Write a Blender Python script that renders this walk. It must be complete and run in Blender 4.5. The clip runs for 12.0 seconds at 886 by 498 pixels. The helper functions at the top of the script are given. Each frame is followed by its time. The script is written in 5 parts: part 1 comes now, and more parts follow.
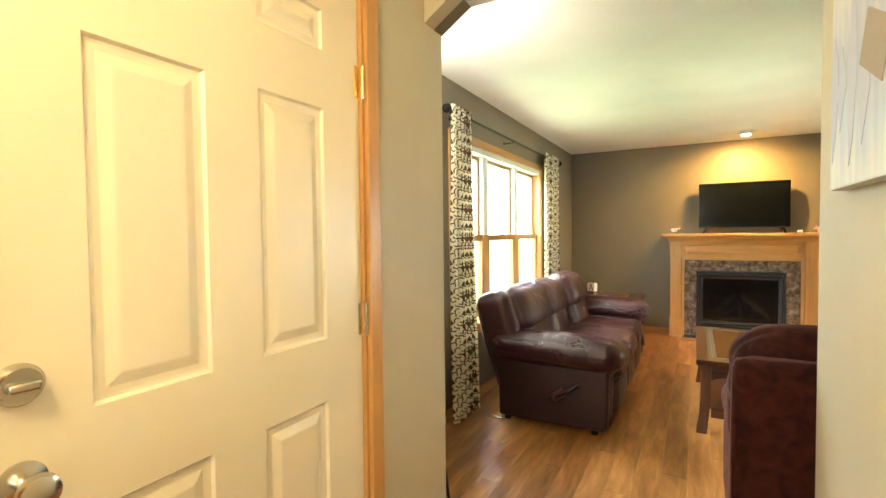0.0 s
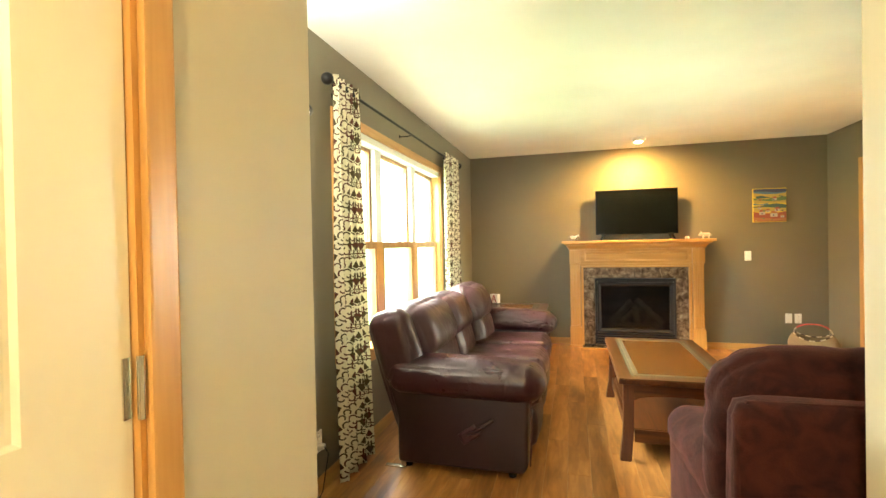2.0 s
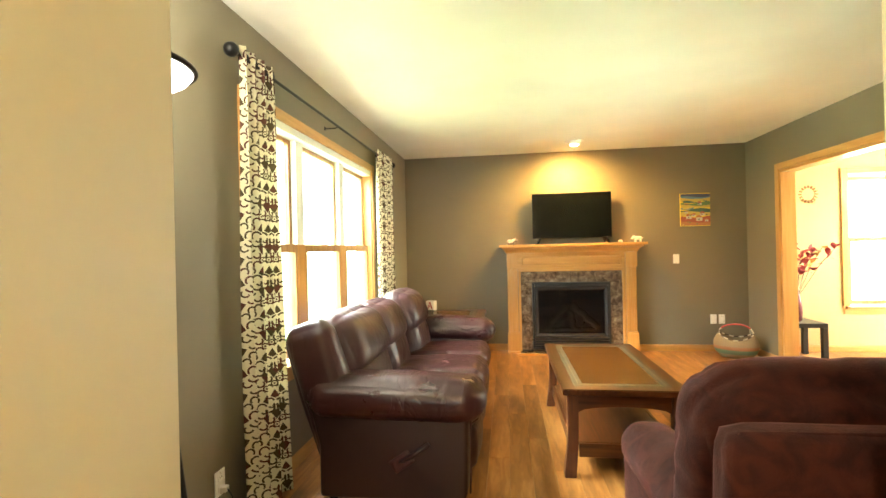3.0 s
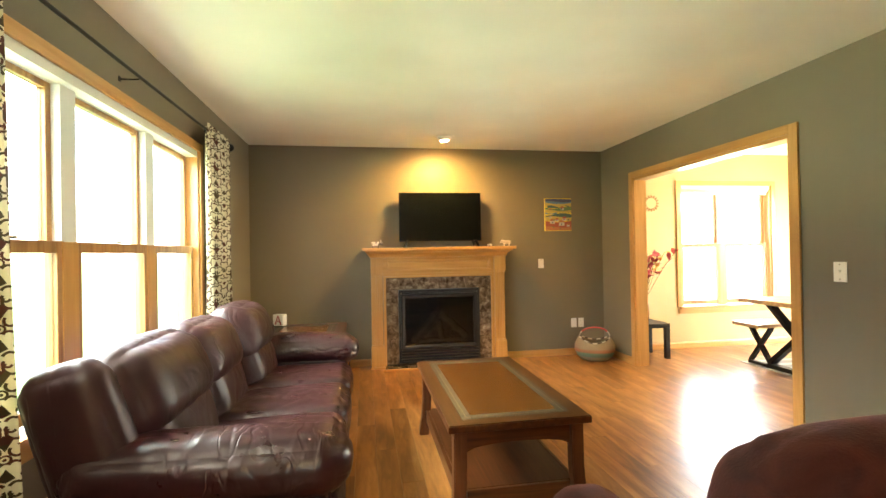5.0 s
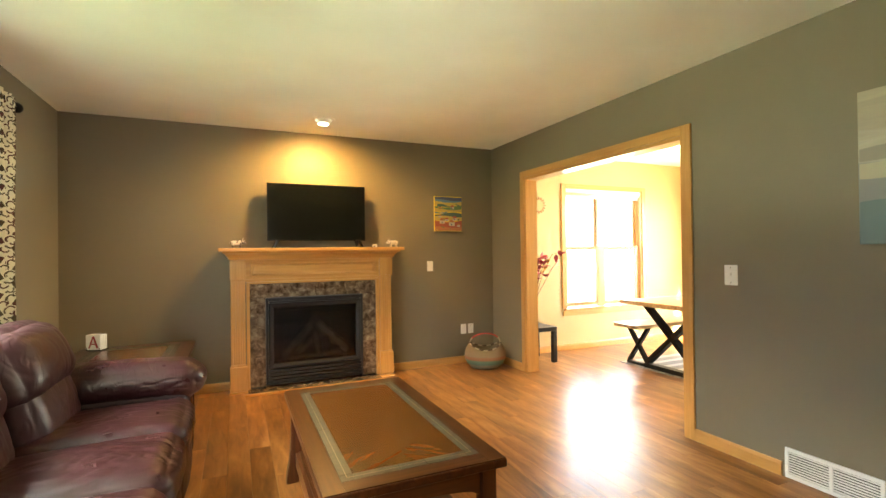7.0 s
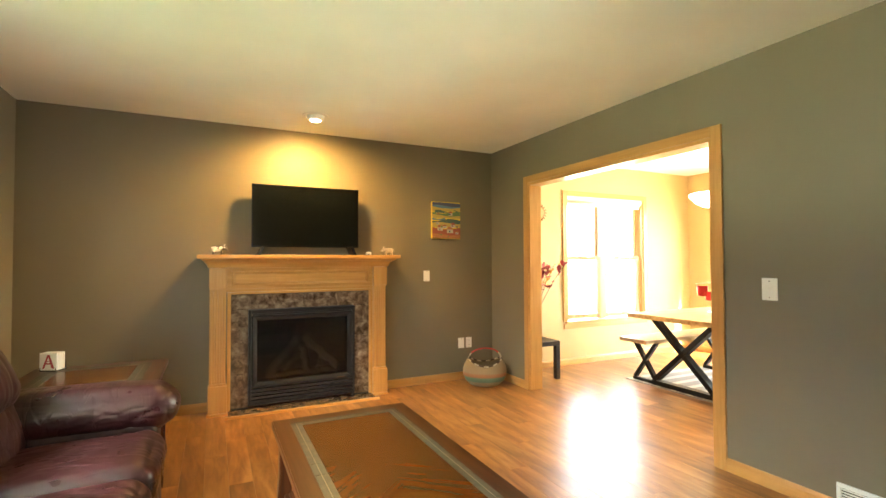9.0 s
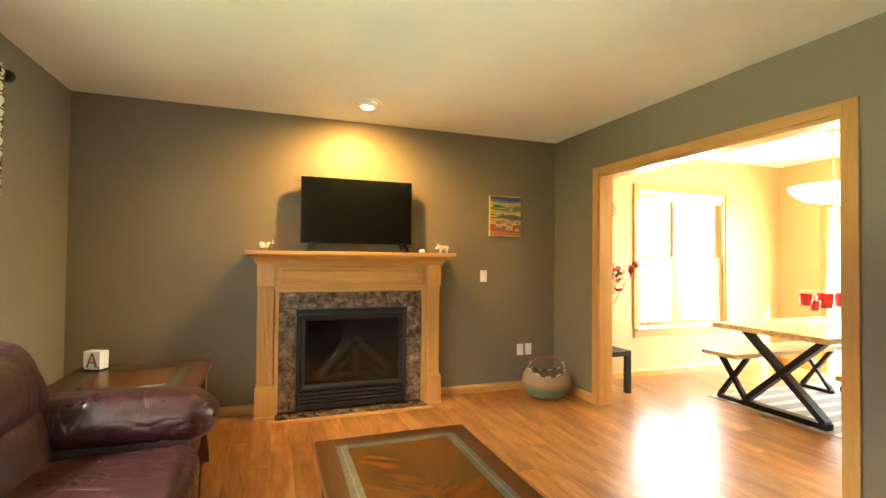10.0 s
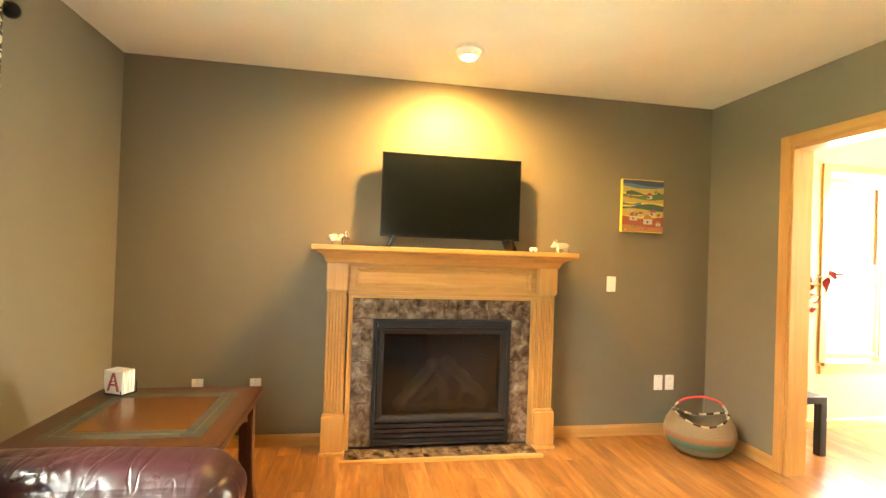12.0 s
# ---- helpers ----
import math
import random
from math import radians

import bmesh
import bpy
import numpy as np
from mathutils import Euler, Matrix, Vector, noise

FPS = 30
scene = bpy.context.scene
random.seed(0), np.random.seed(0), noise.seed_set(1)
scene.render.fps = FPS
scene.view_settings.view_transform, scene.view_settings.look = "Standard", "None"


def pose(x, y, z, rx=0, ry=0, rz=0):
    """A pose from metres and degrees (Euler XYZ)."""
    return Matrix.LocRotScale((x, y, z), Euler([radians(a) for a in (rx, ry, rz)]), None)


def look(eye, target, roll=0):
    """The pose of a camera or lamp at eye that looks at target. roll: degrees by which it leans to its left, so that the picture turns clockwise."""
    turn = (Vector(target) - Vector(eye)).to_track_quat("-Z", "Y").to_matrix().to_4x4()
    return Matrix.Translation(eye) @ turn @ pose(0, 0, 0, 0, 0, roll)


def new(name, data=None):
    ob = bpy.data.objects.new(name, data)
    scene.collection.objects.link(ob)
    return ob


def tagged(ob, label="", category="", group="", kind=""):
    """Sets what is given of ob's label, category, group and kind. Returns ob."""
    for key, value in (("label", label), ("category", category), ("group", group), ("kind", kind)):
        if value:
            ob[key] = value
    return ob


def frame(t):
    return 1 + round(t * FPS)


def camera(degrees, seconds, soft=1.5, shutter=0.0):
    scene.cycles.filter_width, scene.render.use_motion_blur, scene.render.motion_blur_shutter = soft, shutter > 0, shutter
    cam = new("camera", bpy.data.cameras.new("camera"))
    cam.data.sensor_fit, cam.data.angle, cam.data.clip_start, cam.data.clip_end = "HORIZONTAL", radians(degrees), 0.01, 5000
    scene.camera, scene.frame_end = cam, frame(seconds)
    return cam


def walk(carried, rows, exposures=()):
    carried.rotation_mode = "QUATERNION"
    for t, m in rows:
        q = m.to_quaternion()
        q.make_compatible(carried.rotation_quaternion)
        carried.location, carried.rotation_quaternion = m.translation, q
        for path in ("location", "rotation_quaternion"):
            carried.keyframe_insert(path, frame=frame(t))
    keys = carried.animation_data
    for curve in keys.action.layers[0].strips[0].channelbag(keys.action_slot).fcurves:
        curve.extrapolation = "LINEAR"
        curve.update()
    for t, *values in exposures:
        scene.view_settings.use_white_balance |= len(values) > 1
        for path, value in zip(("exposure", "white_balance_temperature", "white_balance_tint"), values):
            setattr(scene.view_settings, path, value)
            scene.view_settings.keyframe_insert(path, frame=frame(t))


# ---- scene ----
cam = camera(87.0, 12.0)
PATH = [
    (0, (0.297, -0.093, 1.342), (-0.652, 1.666, 1.275), -0.6),
    (0.5, (0.253, 0.016, 1.337), (-0.624, 1.812, 1.272), -0.8),
    (1, (0.197, 0.17, 1.326), (-0.589, 2.008, 1.266), -1.1),
    (1.5, (0.137, 0.31, 1.313), (-0.543, 2.191, 1.269), -0.9),
    (2, (0.061, 0.48, 1.296), (-0.474, 2.407, 1.277), -1.1),
    (2.5, (0.012, 0.623, 1.291), (-0.372, 2.586, 1.28), -1.0),
    (3, (0.023, 0.765, 1.272), (-0.247, 2.747, 1.274), -1.3),
    (3.2, (0.027, 0.839, 1.255), (-0.193, 2.827, 1.266), -1.3),
    (5, (-0.038, 1.379, 1.251), (0.293, 3.352, 1.265), -1.0),
    (5.5, (-0.019, 1.516, 1.241), (0.456, 3.459, 1.254), -1.1),
    (6, (0.021, 1.653, 1.25), (0.617, 3.563, 1.258), -1.1),
    (6.5, (0.072, 1.781, 1.252), (0.773, 3.654, 1.26), -1.0),
    (7, (0.071, 1.902, 1.249), (0.883, 3.73, 1.263), -0.7),
    (9, (0.059, 2.253, 1.254), (0.938, 4.049, 1.304), -0.2),
    (9.5, (0.092, 2.417, 1.252), (0.885, 4.252, 1.305), 0.1),
    (10, (0.136, 2.598, 1.265), (0.819, 4.477, 1.304), 0.6),
    (10.5, (0.15, 2.821, 1.277), (0.741, 4.731, 1.3), 1.2),
    (11, (0.153, 3.087, 1.282), (0.669, 5.019, 1.294), 1.6),
    (11.5, (0.211, 3.31, 1.291), (0.614, 5.269, 1.3), 1.9),
    (12, (0.239, 3.506, 1.278), (0.574, 5.478, 1.297), 2.0),
]
EXPOSURES = [(0.0, 4.38, 6500, 5), (2.5, 4.8, 7000, 1), (5.0, 4.22, 6850, 5), (7.0, 4.12, 6950, 6), (9.0, 4.2, 6900, 5), (10.0, 4.2, 7100, 6), (11.0, 4.32, 7200, 6), (12.0, 4.88, 7250, 6)]
walk(cam, [(t, look(eye, target, roll)) for t, eye, target, roll in PATH], EXPOSURES)

# world, sun, large lights and exposure
world = bpy.data.worlds.new("sky")
scene.world = world
world.use_nodes = True
_nt = world.node_tree
_sky = _nt.nodes.new("ShaderNodeTexSky")
_sky.sky_type, _sky.sun_disc = "NISHITA", False
_sky.sun_elevation, _sky.sun_rotation = radians(48), radians(165)
_nt.links.new(_sky.outputs[0], _nt.nodes["Background"].inputs[0])
_nt.nodes["Background"].inputs[1].default_value = 0.15


def lamp(name, kind, m, energy, color, size=0.1, size_y=0.1, angle=0.0, cone=60.0, blend=0.5):
    data = bpy.data.lights.new(name, kind)
    data.energy, data.color = energy, color
    if kind == "AREA":
        data.shape, data.size, data.size_y = "RECTANGLE", size, size_y
    elif kind == "SUN":
        data.angle = radians(angle)
    else:
        data.shadow_soft_size = size
        if kind == "SPOT":
            data.spot_size, data.spot_blend = radians(cone), blend
    ob = new(name, data)
    ob.matrix_world = m
    return ob


lamp("sun", "SUN", look((2.5, -8.0, 9.4), (0, 0, 0)), 5.0, (1.0, 0.95, 0.88), angle=2)
DAY = (0.93, 1.0, 0.93)
lamp("west_window_daylight", "AREA", look((-2.9, 4.2, 3.15), (-0.6, 4.0, 0.9)), 80, DAY, size=5.0, size_y=1.7)
lamp("lawn_daylight", "AREA", look((-9.0, 4.0, -0.2), (1.1, 3.9, 2.2)), 42, (0.92, 1.0, 0.76), size=9.0, size_y=0.7)
lamp("north_window_daylight", "AREA", look((4.6, 7.6, 1.55), (4.5, 5.0, 1.3)), 17, (1, 0.98, 0.92), size=3.2, size_y=2.2)
lamp("patio_door_daylight", "AREA", look((6.36, 5.2, 1.2), (3.6, 5.0, 0.0)), 9, (1, 0.97, 0.9), size=1.7, size_y=1.9)
lamp("downlight_beam", "SPOT", look((0.785, 6.10, 2.395), (0.785, 6.62, 1.60)), 11.5, (1.0, 0.52, 0.14), cone=145, blend=1.0, size=0.035)
lamp("downlight_flood", "SPOT", look((0.785, 6.10, 2.395), (0.785, 6.35, 0.0)), 10.5, (1.0, 0.58, 0.18), cone=172, blend=0.6, size=0.04)
lamp("dining_pendant_glow", "POINT", pose(4.80, 5.25, 2.10), 1.6, (1.0, 0.72, 0.36), size=0.12)
lamp("entry_lamp_glow", "POINT", pose(-0.05, -0.4, 2.15), 2.7, (1.0, 0.72, 0.38), size=0.12)
lamp("floor_lamp_glow", "POINT", pose(-0.98, 1.9, 2.02), 2.0, (1.0, 0.93, 0.80), size=0.08)
# added cool fill at the closed end of the entry, no window behind it
lamp("entry_cool_fill", "AREA", look((-0.2, -1.85, 1.6), (0.3, 1.5, 1.3)), 1.2, (0.88, 0.97, 1.0), size=0.9, size_y=1.2)


# materials
def mat(name, color=(0.5, 0.5, 0.5), rough=0.5, metal=0.0, **more):
    m = bpy.data.materials.new(name)
    m.use_nodes = True
    b = m.node_tree.nodes["Principled BSDF"]
    b.inputs["Base Color"].default_value = (*color, 1)
    b.inputs["Roughness"].default_value = rough
    b.inputs["Metallic"].default_value = metal
    for key, value in more.items():
        b.inputs[key.replace("_", " ")].default_value = value
    return m


def node(m, kind, links=(), **values):
    """Adds a node; links are (socket, source output) pairs; values set its sockets by name, those with set_ its settings."""
    n = m.node_tree.nodes.new("ShaderNode" + kind)
    if "set_operation" in values:
        n.operation = values.pop("set_operation")
    if "set_data_type" in values:
        n.data_type = values.pop("set_data_type")
    if "set_bands_direction" in values:
        n.bands_direction = values.pop("set_bands_direction")
    for key, value in values.items():
        n.inputs[key].default_value = value
    for socket, source in links:
        m.node_tree.links.new(source, n.inputs[socket])
    return n


def bsdf(m):
    return m.node_tree.nodes["Principled BSDF"]


def wire(m, out, socket):
    m.node_tree.links.new(out, bsdf(m).inputs[socket])


def coords(m, kind="Object", scale=(1, 1, 1), random_shift=False):
    tc = node(m, "TexCoord")
    mp = node(m, "Mapping", [("Vector", tc.outputs[kind])])
    mp.inputs["Scale"].default_value = scale
    if random_shift:
        info = node(m, "ObjectInfo")
        mul = node(m, "VectorMath", [(0, info.outputs["Random"])], set_operation="MULTIPLY")
        mul.inputs[1].default_value = (37.0, 91.0, 53.0)
        m.node_tree.links.new(mul.outputs[0], mp.inputs["Location"])
    return mp.outputs[0]


def ramp(m, fac, stops):
    n = node(m, "ValToRGB", [("Fac", fac)])
    el = n.color_ramp.elements
    while len(el) < len(stops):
        el.new(0.5)
    for e, (at, c) in zip(el, stops):
        e.position, e.color = at, (*c, 1)
    return n.outputs[0]


def bump(m, height, strength=0.2, distance=0.01):
    b = node(m, "Bump", [("Height", height)], Strength=strength, Distance=distance)
    wire(m, b.outputs[0], "Normal")


def noisy(m, scale, detail=4.0, vec=None, distortion=0.0, rough=0.5):
    return node(m, "TexNoise", [("Vector", vec)] if vec else [], Scale=scale, Detail=detail, Distortion=distortion, Roughness=rough).outputs[0]


def paint(name, color, rough=0.55, grain=160, strength=0.12):
    m = mat(name, color, rough)
    v = coords(m)
    a = tuple(c * 0.94 for c in color)
    b = tuple(min(c * 1.05, 1) for c in color)
    wire(m, ramp(m, noisy(m, 1.3, 3, v), [(0.3, a), (0.7, b)]), "Base Color")
    bump(m, noisy(m, grain, 3, v), strength, 0.002)
    return m


def wood(name, dark, light, rough=0.35, grain=(1.2, 26, 26), shift=False, coat=0.0, wave=2.0):
    m = mat(name, light, rough)
    v = coords(m, scale=grain, random_shift=shift)
    fine = noisy(m, 2.2, 6, v, 0.6)
    wide = noisy(m, 0.45, 2, v, wave)
    mix = node(m, "Math", [(0, fine), (1, wide)], set_operation="MULTIPLY").outputs[0]
    mid = tuple((a + b) / 2 for a, b in zip(dark, light))
    wire(m, ramp(m, mix, [(0.12, dark), (0.25, mid), (0.42, light)]), "Base Color")
    bump(m, fine, 0.08, 0.001)
    bsdf(m).inputs["Coat Weight"].default_value = coat
    bsdf(m).inputs["Coat Roughness"].default_value = 0.18
    return m


M_WALL = paint("taupe_wall_paint", (0.180, 0.153, 0.100), 0.5)
M_ENTRY = paint("entry_beige_wall_paint", (0.50, 0.44, 0.30), 0.5)
M_DINE = paint("dining_beige_wall_paint", (0.50, 0.36, 0.165), 0.5)
M_CEIL = paint("white_ceiling_paint", (0.86, 0.86, 0.79), 0.85, 55, 0.25)
M_TRIM = wood("honey_oak_trim", (0.46, 0.225, 0.060), (0.57, 0.305, 0.095), 0.32, (22, 22, 1.4), coat=0.25)
M_TRIM_H = wood("honey_oak_lengthwise", (0.46, 0.225, 0.060), (0.57, 0.305, 0.095), 0.32, (1.4, 22, 22), coat=0.25)
M_TRIM_Y = wood("honey_oak_crosswise", (0.46, 0.225, 0.060), (0.57, 0.305, 0.095), 0.32, (22, 1.4, 22), coat=0.25)
M_DOOR = paint("cream_white_door_paint", (0.74, 0.67, 0.50), 0.35, 90, 0.05)
M_WHITE = mat("white_plastic", (0.80, 0.79, 0.74), 0.35)
M_VENT = mat("white_enamelled_steel", (0.78, 0.80, 0.78), 0.35)
M_SASH = wood("sunlit_oak_sash", (0.26, 0.115, 0.034), (0.46, 0.25, 0.090), 0.35, (22, 22, 1.4))
M_LINER = mat("white_window_liner", (0.72, 0.74, 0.68), 0.4)
M_GLASS = mat("window_glass", (1, 1, 1), 0.0, 0.0, Transmission_Weight=1.0, IOR=1.05)
M_CHROME = mat("satin_nickel", (0.62, 0.58, 0.50), 0.2, 1.0)
M_BRASS = mat("polished_brass", (0.78, 0.52, 0.18), 0.25, 1.0)
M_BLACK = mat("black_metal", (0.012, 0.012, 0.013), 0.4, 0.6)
M_BLACKP = mat("black_gloss_plastic", (0.008, 0.008, 0.009), 0.22)
M_SCREEN = mat("black_screen_glass", (0.003, 0.004, 0.004), 0.2, Specular_IOR_Level=0.15)
M_FIREBOX = mat("black_firebox_enamel", (0.010, 0.011, 0.015), 0.42, 0.2)
# grey lifted so the lining carries the haze reflected in the fire glass
M_LINING = mat("hazed_grey_lining", (0.085, 0.085, 0.095), 0.9)
M_LOG = paint("grey_ceramic_log", (0.17, 0.155, 0.15), 0.9, 40, 0.8)
M_SMOKE = mat("smoked_fire_glass", (0.40, 0.42, 0.46), 0.05, 0.0, Transmission_Weight=1.0, IOR=1.45)


def leather(name, a, b, rough, folds=1.0, stretch=(1.0, 1.0, 1.0)):
    """Glossy hide: soft folds, sharp creases in patches, fine pebble, worn sheen."""
    m = mat(name, a, rough)
    v = coords(m)
    big = noisy(m, 3.5, 3, v)
    wire(m, ramp(m, big, [(0.35, a), (0.7, b)]), "Base Color")

    def crease(scale, width, warp):
        n = noisy(m, scale, 2, coords(m, scale=stretch), warp)
        d = node(m, "Math", [(0, n)], set_operation="SUBTRACT")
        d.inputs[1].default_value = 0.5
        e = node(m, "Math", [(0, d.outputs[0])], set_operation="ABSOLUTE")
        f = node(m, "MapRange", [("Value", e.outputs[0])])
        f.interpolation_type = "SMOOTHSTEP"
        f.inputs["From Max"].default_value = width
        return f.outputs[0]

    def times(x, k, plus=None):
        n = node(m, "Math", [(0, x)] + ([(2, plus)] if plus else []), set_operation="MULTIPLY_ADD")
        n.inputs[1].default_value = k
        if not plus:
            n.inputs[2].default_value = 0.0
        return n.outputs[0]

    patchy = node(m, "MapRange", [("Value", noisy(m, 2.6, 1, v))])
    patchy.inputs["From Min"].default_value, patchy.inputs["From Max"].default_value = 0.42, 0.62
    sharp = node(m, "Math", [(0, crease(6.0, 0.075, 0.9)), (1, patchy.outputs[0])], set_operation="MULTIPLY").outputs[0]
    pebble = node(m, "TexVoronoi", [("Vector", v)], Scale=260.0).outputs[0]
    height = times(sharp, 0.16 * folds, times(crease(3.0, 0.20, 0.8), 0.17 * folds, times(pebble, 0.008)))
    bump(m, height, 0.55, 0.012)
    rr = node(m, "MapRange", [("Value", noisy(m, 11, 4, v))])
    rr.inputs["To Min"].default_value, rr.inputs["To Max"].default_value = rough - 0.06, rough + 0.12
    wire(m, rr.outputs[0], "Roughness")
    return m


# same hide without folds, darkened to put the side panels' shade into the colour
M_LEATHER_FLAT = leather("smooth_oxblood_leather_shaded", (0.014, 0.0044, 0.0055), (0.020, 0.0065, 0.0075), 0.40, 0.0)
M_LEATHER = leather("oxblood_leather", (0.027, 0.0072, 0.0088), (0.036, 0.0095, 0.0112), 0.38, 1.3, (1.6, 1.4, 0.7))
M_LEATHER_SEAT = leather("oxblood_seat_leather", (0.027, 0.0072, 0.0088), (0.036, 0.0095, 0.0112), 0.27, 2.4, (0.55, 1.5, 1.0))
M_LEATHER_ARM = leather("oxblood_arm_leather", (0.027, 0.0072, 0.0088), (0.036, 0.0095, 0.0112), 0.27, 1.5, (1.9, 0.6, 0.9))
M_VELOUR = mat("dark_russet_velour", (0.075, 0.020, 0.013), 0.9, 0.0, Sheen_Weight=0.15, Specular_IOR_Level=0.2, Sheen_Roughness=0.35)
bsdf(M_VELOUR).inputs["Sheen Tint"].default_value = (0.80, 0.26, 0.18, 1)
_v = coords(M_VELOUR)
wire(M_VELOUR, ramp(M_VELOUR, noisy(M_VELOUR, 16, 5, _v, 0.8), [(0.35, (0.018, 0.0032, 0.0020)), (0.7, (0.046, 0.009, 0.005))]), "Base Color")
bump(M_VELOUR, noisy(M_VELOUR, 220, 3, _v), 0.35, 0.003)

M_CHERRY = wood("dark_cherry_wood", (0.032, 0.009, 0.003), (0.080, 0.024, 0.007), 0.30, (26, 1.6, 26), coat=0.1)
M_CHERRY_V = wood("dark_cherry_upright", (0.045, 0.012, 0.005), (0.120, 0.038, 0.013), 0.35, (22, 22, 1.6), coat=0.2)
M_VENEER = wood("amber_cherry_veneer", (0.130, 0.045, 0.012), (0.270, 0.110, 0.030), 0.24, (9, 9, 9), shift=True, coat=0.5)


def stone(name, stops, scale, rough, veins=1.5):
    m = mat(name, stops[0][1], rough)
    v = coords(m, random_shift=True)
    warp = noisy(m, scale, 7, v, veins, 0.62)
    wire(m, ramp(m, warp, stops), "Base Color")
    bump(m, warp, 0.06, 0.002)
    return m


M_SLATE = stone("grey_green_slate", [(0.3, (0.016, 0.014, 0.008)), (0.5, (0.036, 0.031, 0.017)), (0.7, (0.070, 0.050, 0.026))], 14, 0.4)
M_MARBLE = stone("brown_emperador_marble", [(0.34, (0.040, 0.022, 0.013)), (0.45, (0.100, 0.064, 0.042)), (0.54, (0.165, 0.118, 0.082)), (0.63, (0.24, 0.185, 0.135)), (0.78, (0.42, 0.36, 0.28))], 17, 0.10, 0.45)

M_PLANK = mat("acacia_laminate", (0.3, 0.15, 0.06), 0.30)
_v = coords(M_PLANK, scale=(5.5, 0.9, 5.5), random_shift=True)
_a = noisy(M_PLANK, 1.0, 4, _v, 1.4)
_b = noisy(M_PLANK, 5.0, 5, _v, 0.8)
_m = node(M_PLANK, "Mix", set_data_type="FLOAT", Factor=0.35)
M_PLANK.node_tree.links.new(_a, _m.inputs["A"])
M_PLANK.node_tree.links.new(_b, _m.inputs["B"])
_c = ramp(M_PLANK, _m.outputs["Result"], [(0.30, (0.115, 0.042, 0.010)), (0.43, (0.215, 0.084, 0.021)), (0.54, (0.320, 0.138, 0.038)), (0.66, (0.450, 0.225, 0.078))])
_i = node(M_PLANK, "ObjectInfo")
_h = node(M_PLANK, "HueSaturation", [("Color", _c)])
_r = node(M_PLANK, "MapRange", [("Value", _i.outputs["Random"])])
_r.inputs["To Min"].default_value, _r.inputs["To Max"].default_value = 0.80, 1.18
M_PLANK.node_tree.links.new(_r.outputs[0], _h.inputs["Value"])
wire(M_PLANK, _h.outputs[0], "Base Color")
bump(M_PLANK, _b, 0.05, 0.001)

M_TABLETOP = wood("pale_plank_tabletop", (0.34, 0.19, 0.08), (0.62, 0.42, 0.22), 0.3, (1.4, 18, 18))
M_BASKET = mat("woven_seagrass", (0.45, 0.36, 0.20), 0.8)
_v = coords(M_BASKET)
_s = node(M_BASKET, "SeparateXYZ", [("Vector", _v)])
_w = node(M_BASKET, "Math", [(0, _s.outputs[2]), (1, noisy(M_BASKET, 2.0, 2, _v))], set_operation="MULTIPLY_ADD")
_w.inputs[1].default_value = 1.0
_w.inputs[2].default_value = 0.0
wire(M_BASKET, ramp(M_BASKET, _s.outputs[2], [(0.0, (0.226, 0.176, 0.095)), (0.06, (0.226, 0.176, 0.095)), (0.075, (0.094, 0.158, 0.095)), (0.115, (0.109, 0.180, 0.105)), (0.125, (0.289, 0.122, 0.054)), (0.150, (0.296, 0.137, 0.061)), (0.165, (0.257, 0.191, 0.109)), (0.25, (0.242, 0.180, 0.099))]), "Base Color")
_k = node(M_BASKET, "TexWave", [("Vector", coords(M_BASKET, scale=(1, 1, 1)))], Scale=38.0, Distortion=1.5, set_bands_direction="Z")
bump(M_BASKET, _k.outputs[1], 0.5, 0.004)
M_RED = mat("red_leather_wrap", (0.55, 0.05, 0.04), 0.5)
M_DARKWEAVE = mat("dark_brown_weave", (0.06, 0.03, 0.02), 0.7)
M_CREAM = mat("cream_ceramic", (0.55, 0.46, 0.34), 0.35)
M_PIED = stone("black_white_pied_ceramic", [(0.45, (0.75, 0.70, 0.62)), (0.5, (0.75, 0.70, 0.62)), (0.52, (0.06, 0.04, 0.03)), (0.7, (0.08, 0.05, 0.04))], 22, 0.3, 0.2)
M_GLOW = mat("lit_frosted_glass", (0.9, 0.85, 0.75), 0.4, 0.0, Emission_Strength=1.6)
bsdf(M_GLOW).inputs["Emission Color"].default_value = (1.0, 0.86, 0.60, 1)
M_LAMPGLASS = mat("alabaster_glass_bowl", (0.85, 0.83, 0.78), 0.3, 0.0, Emission_Strength=0.30)
bsdf(M_LAMPGLASS).inputs["Emission Color"].default_value = (1.0, 0.97, 0.92, 1)
M_BULB = mat("downlight_bulb", (1, 0.9, 0.7), 0.4, 0.0, Emission_Strength=8.0)
bsdf(M_BULB).inputs["Emission Color"].default_value = (1.0, 0.85, 0.55, 1)
M_GRASS = paint("lawn", (0.07, 0.13, 0.035), 0.9, 12, 0.6)
M_LEAF = paint("tree_foliage", (0.05, 0.10, 0.03), 0.8, 8, 0.3)
M_BARK = paint("tree_bark", (0.12, 0.09, 0.06), 0.9, 20, 0.6)
M_SIDING = paint("pale_house_siding", (0.55, 0.53, 0.48), 0.7, 8, 0.1)
M_ROOF = paint("grey_shingles", (0.12, 0.12, 0.12), 0.9, 10, 0.3)
M_FLOWER = mat("dusky_red_silk_leaf", (0.36, 0.035, 0.045), 0.6)
M_ORANGE = mat("orange_silk_leaf", (0.60, 0.24, 0.04), 0.6)
M_VASE = mat("dark_plum_glazed_vase", (0.10, 0.025, 0.03), 0.2)
M_REDMUG = mat("red_glazed_mug", (0.50, 0.03, 0.03), 0.2)
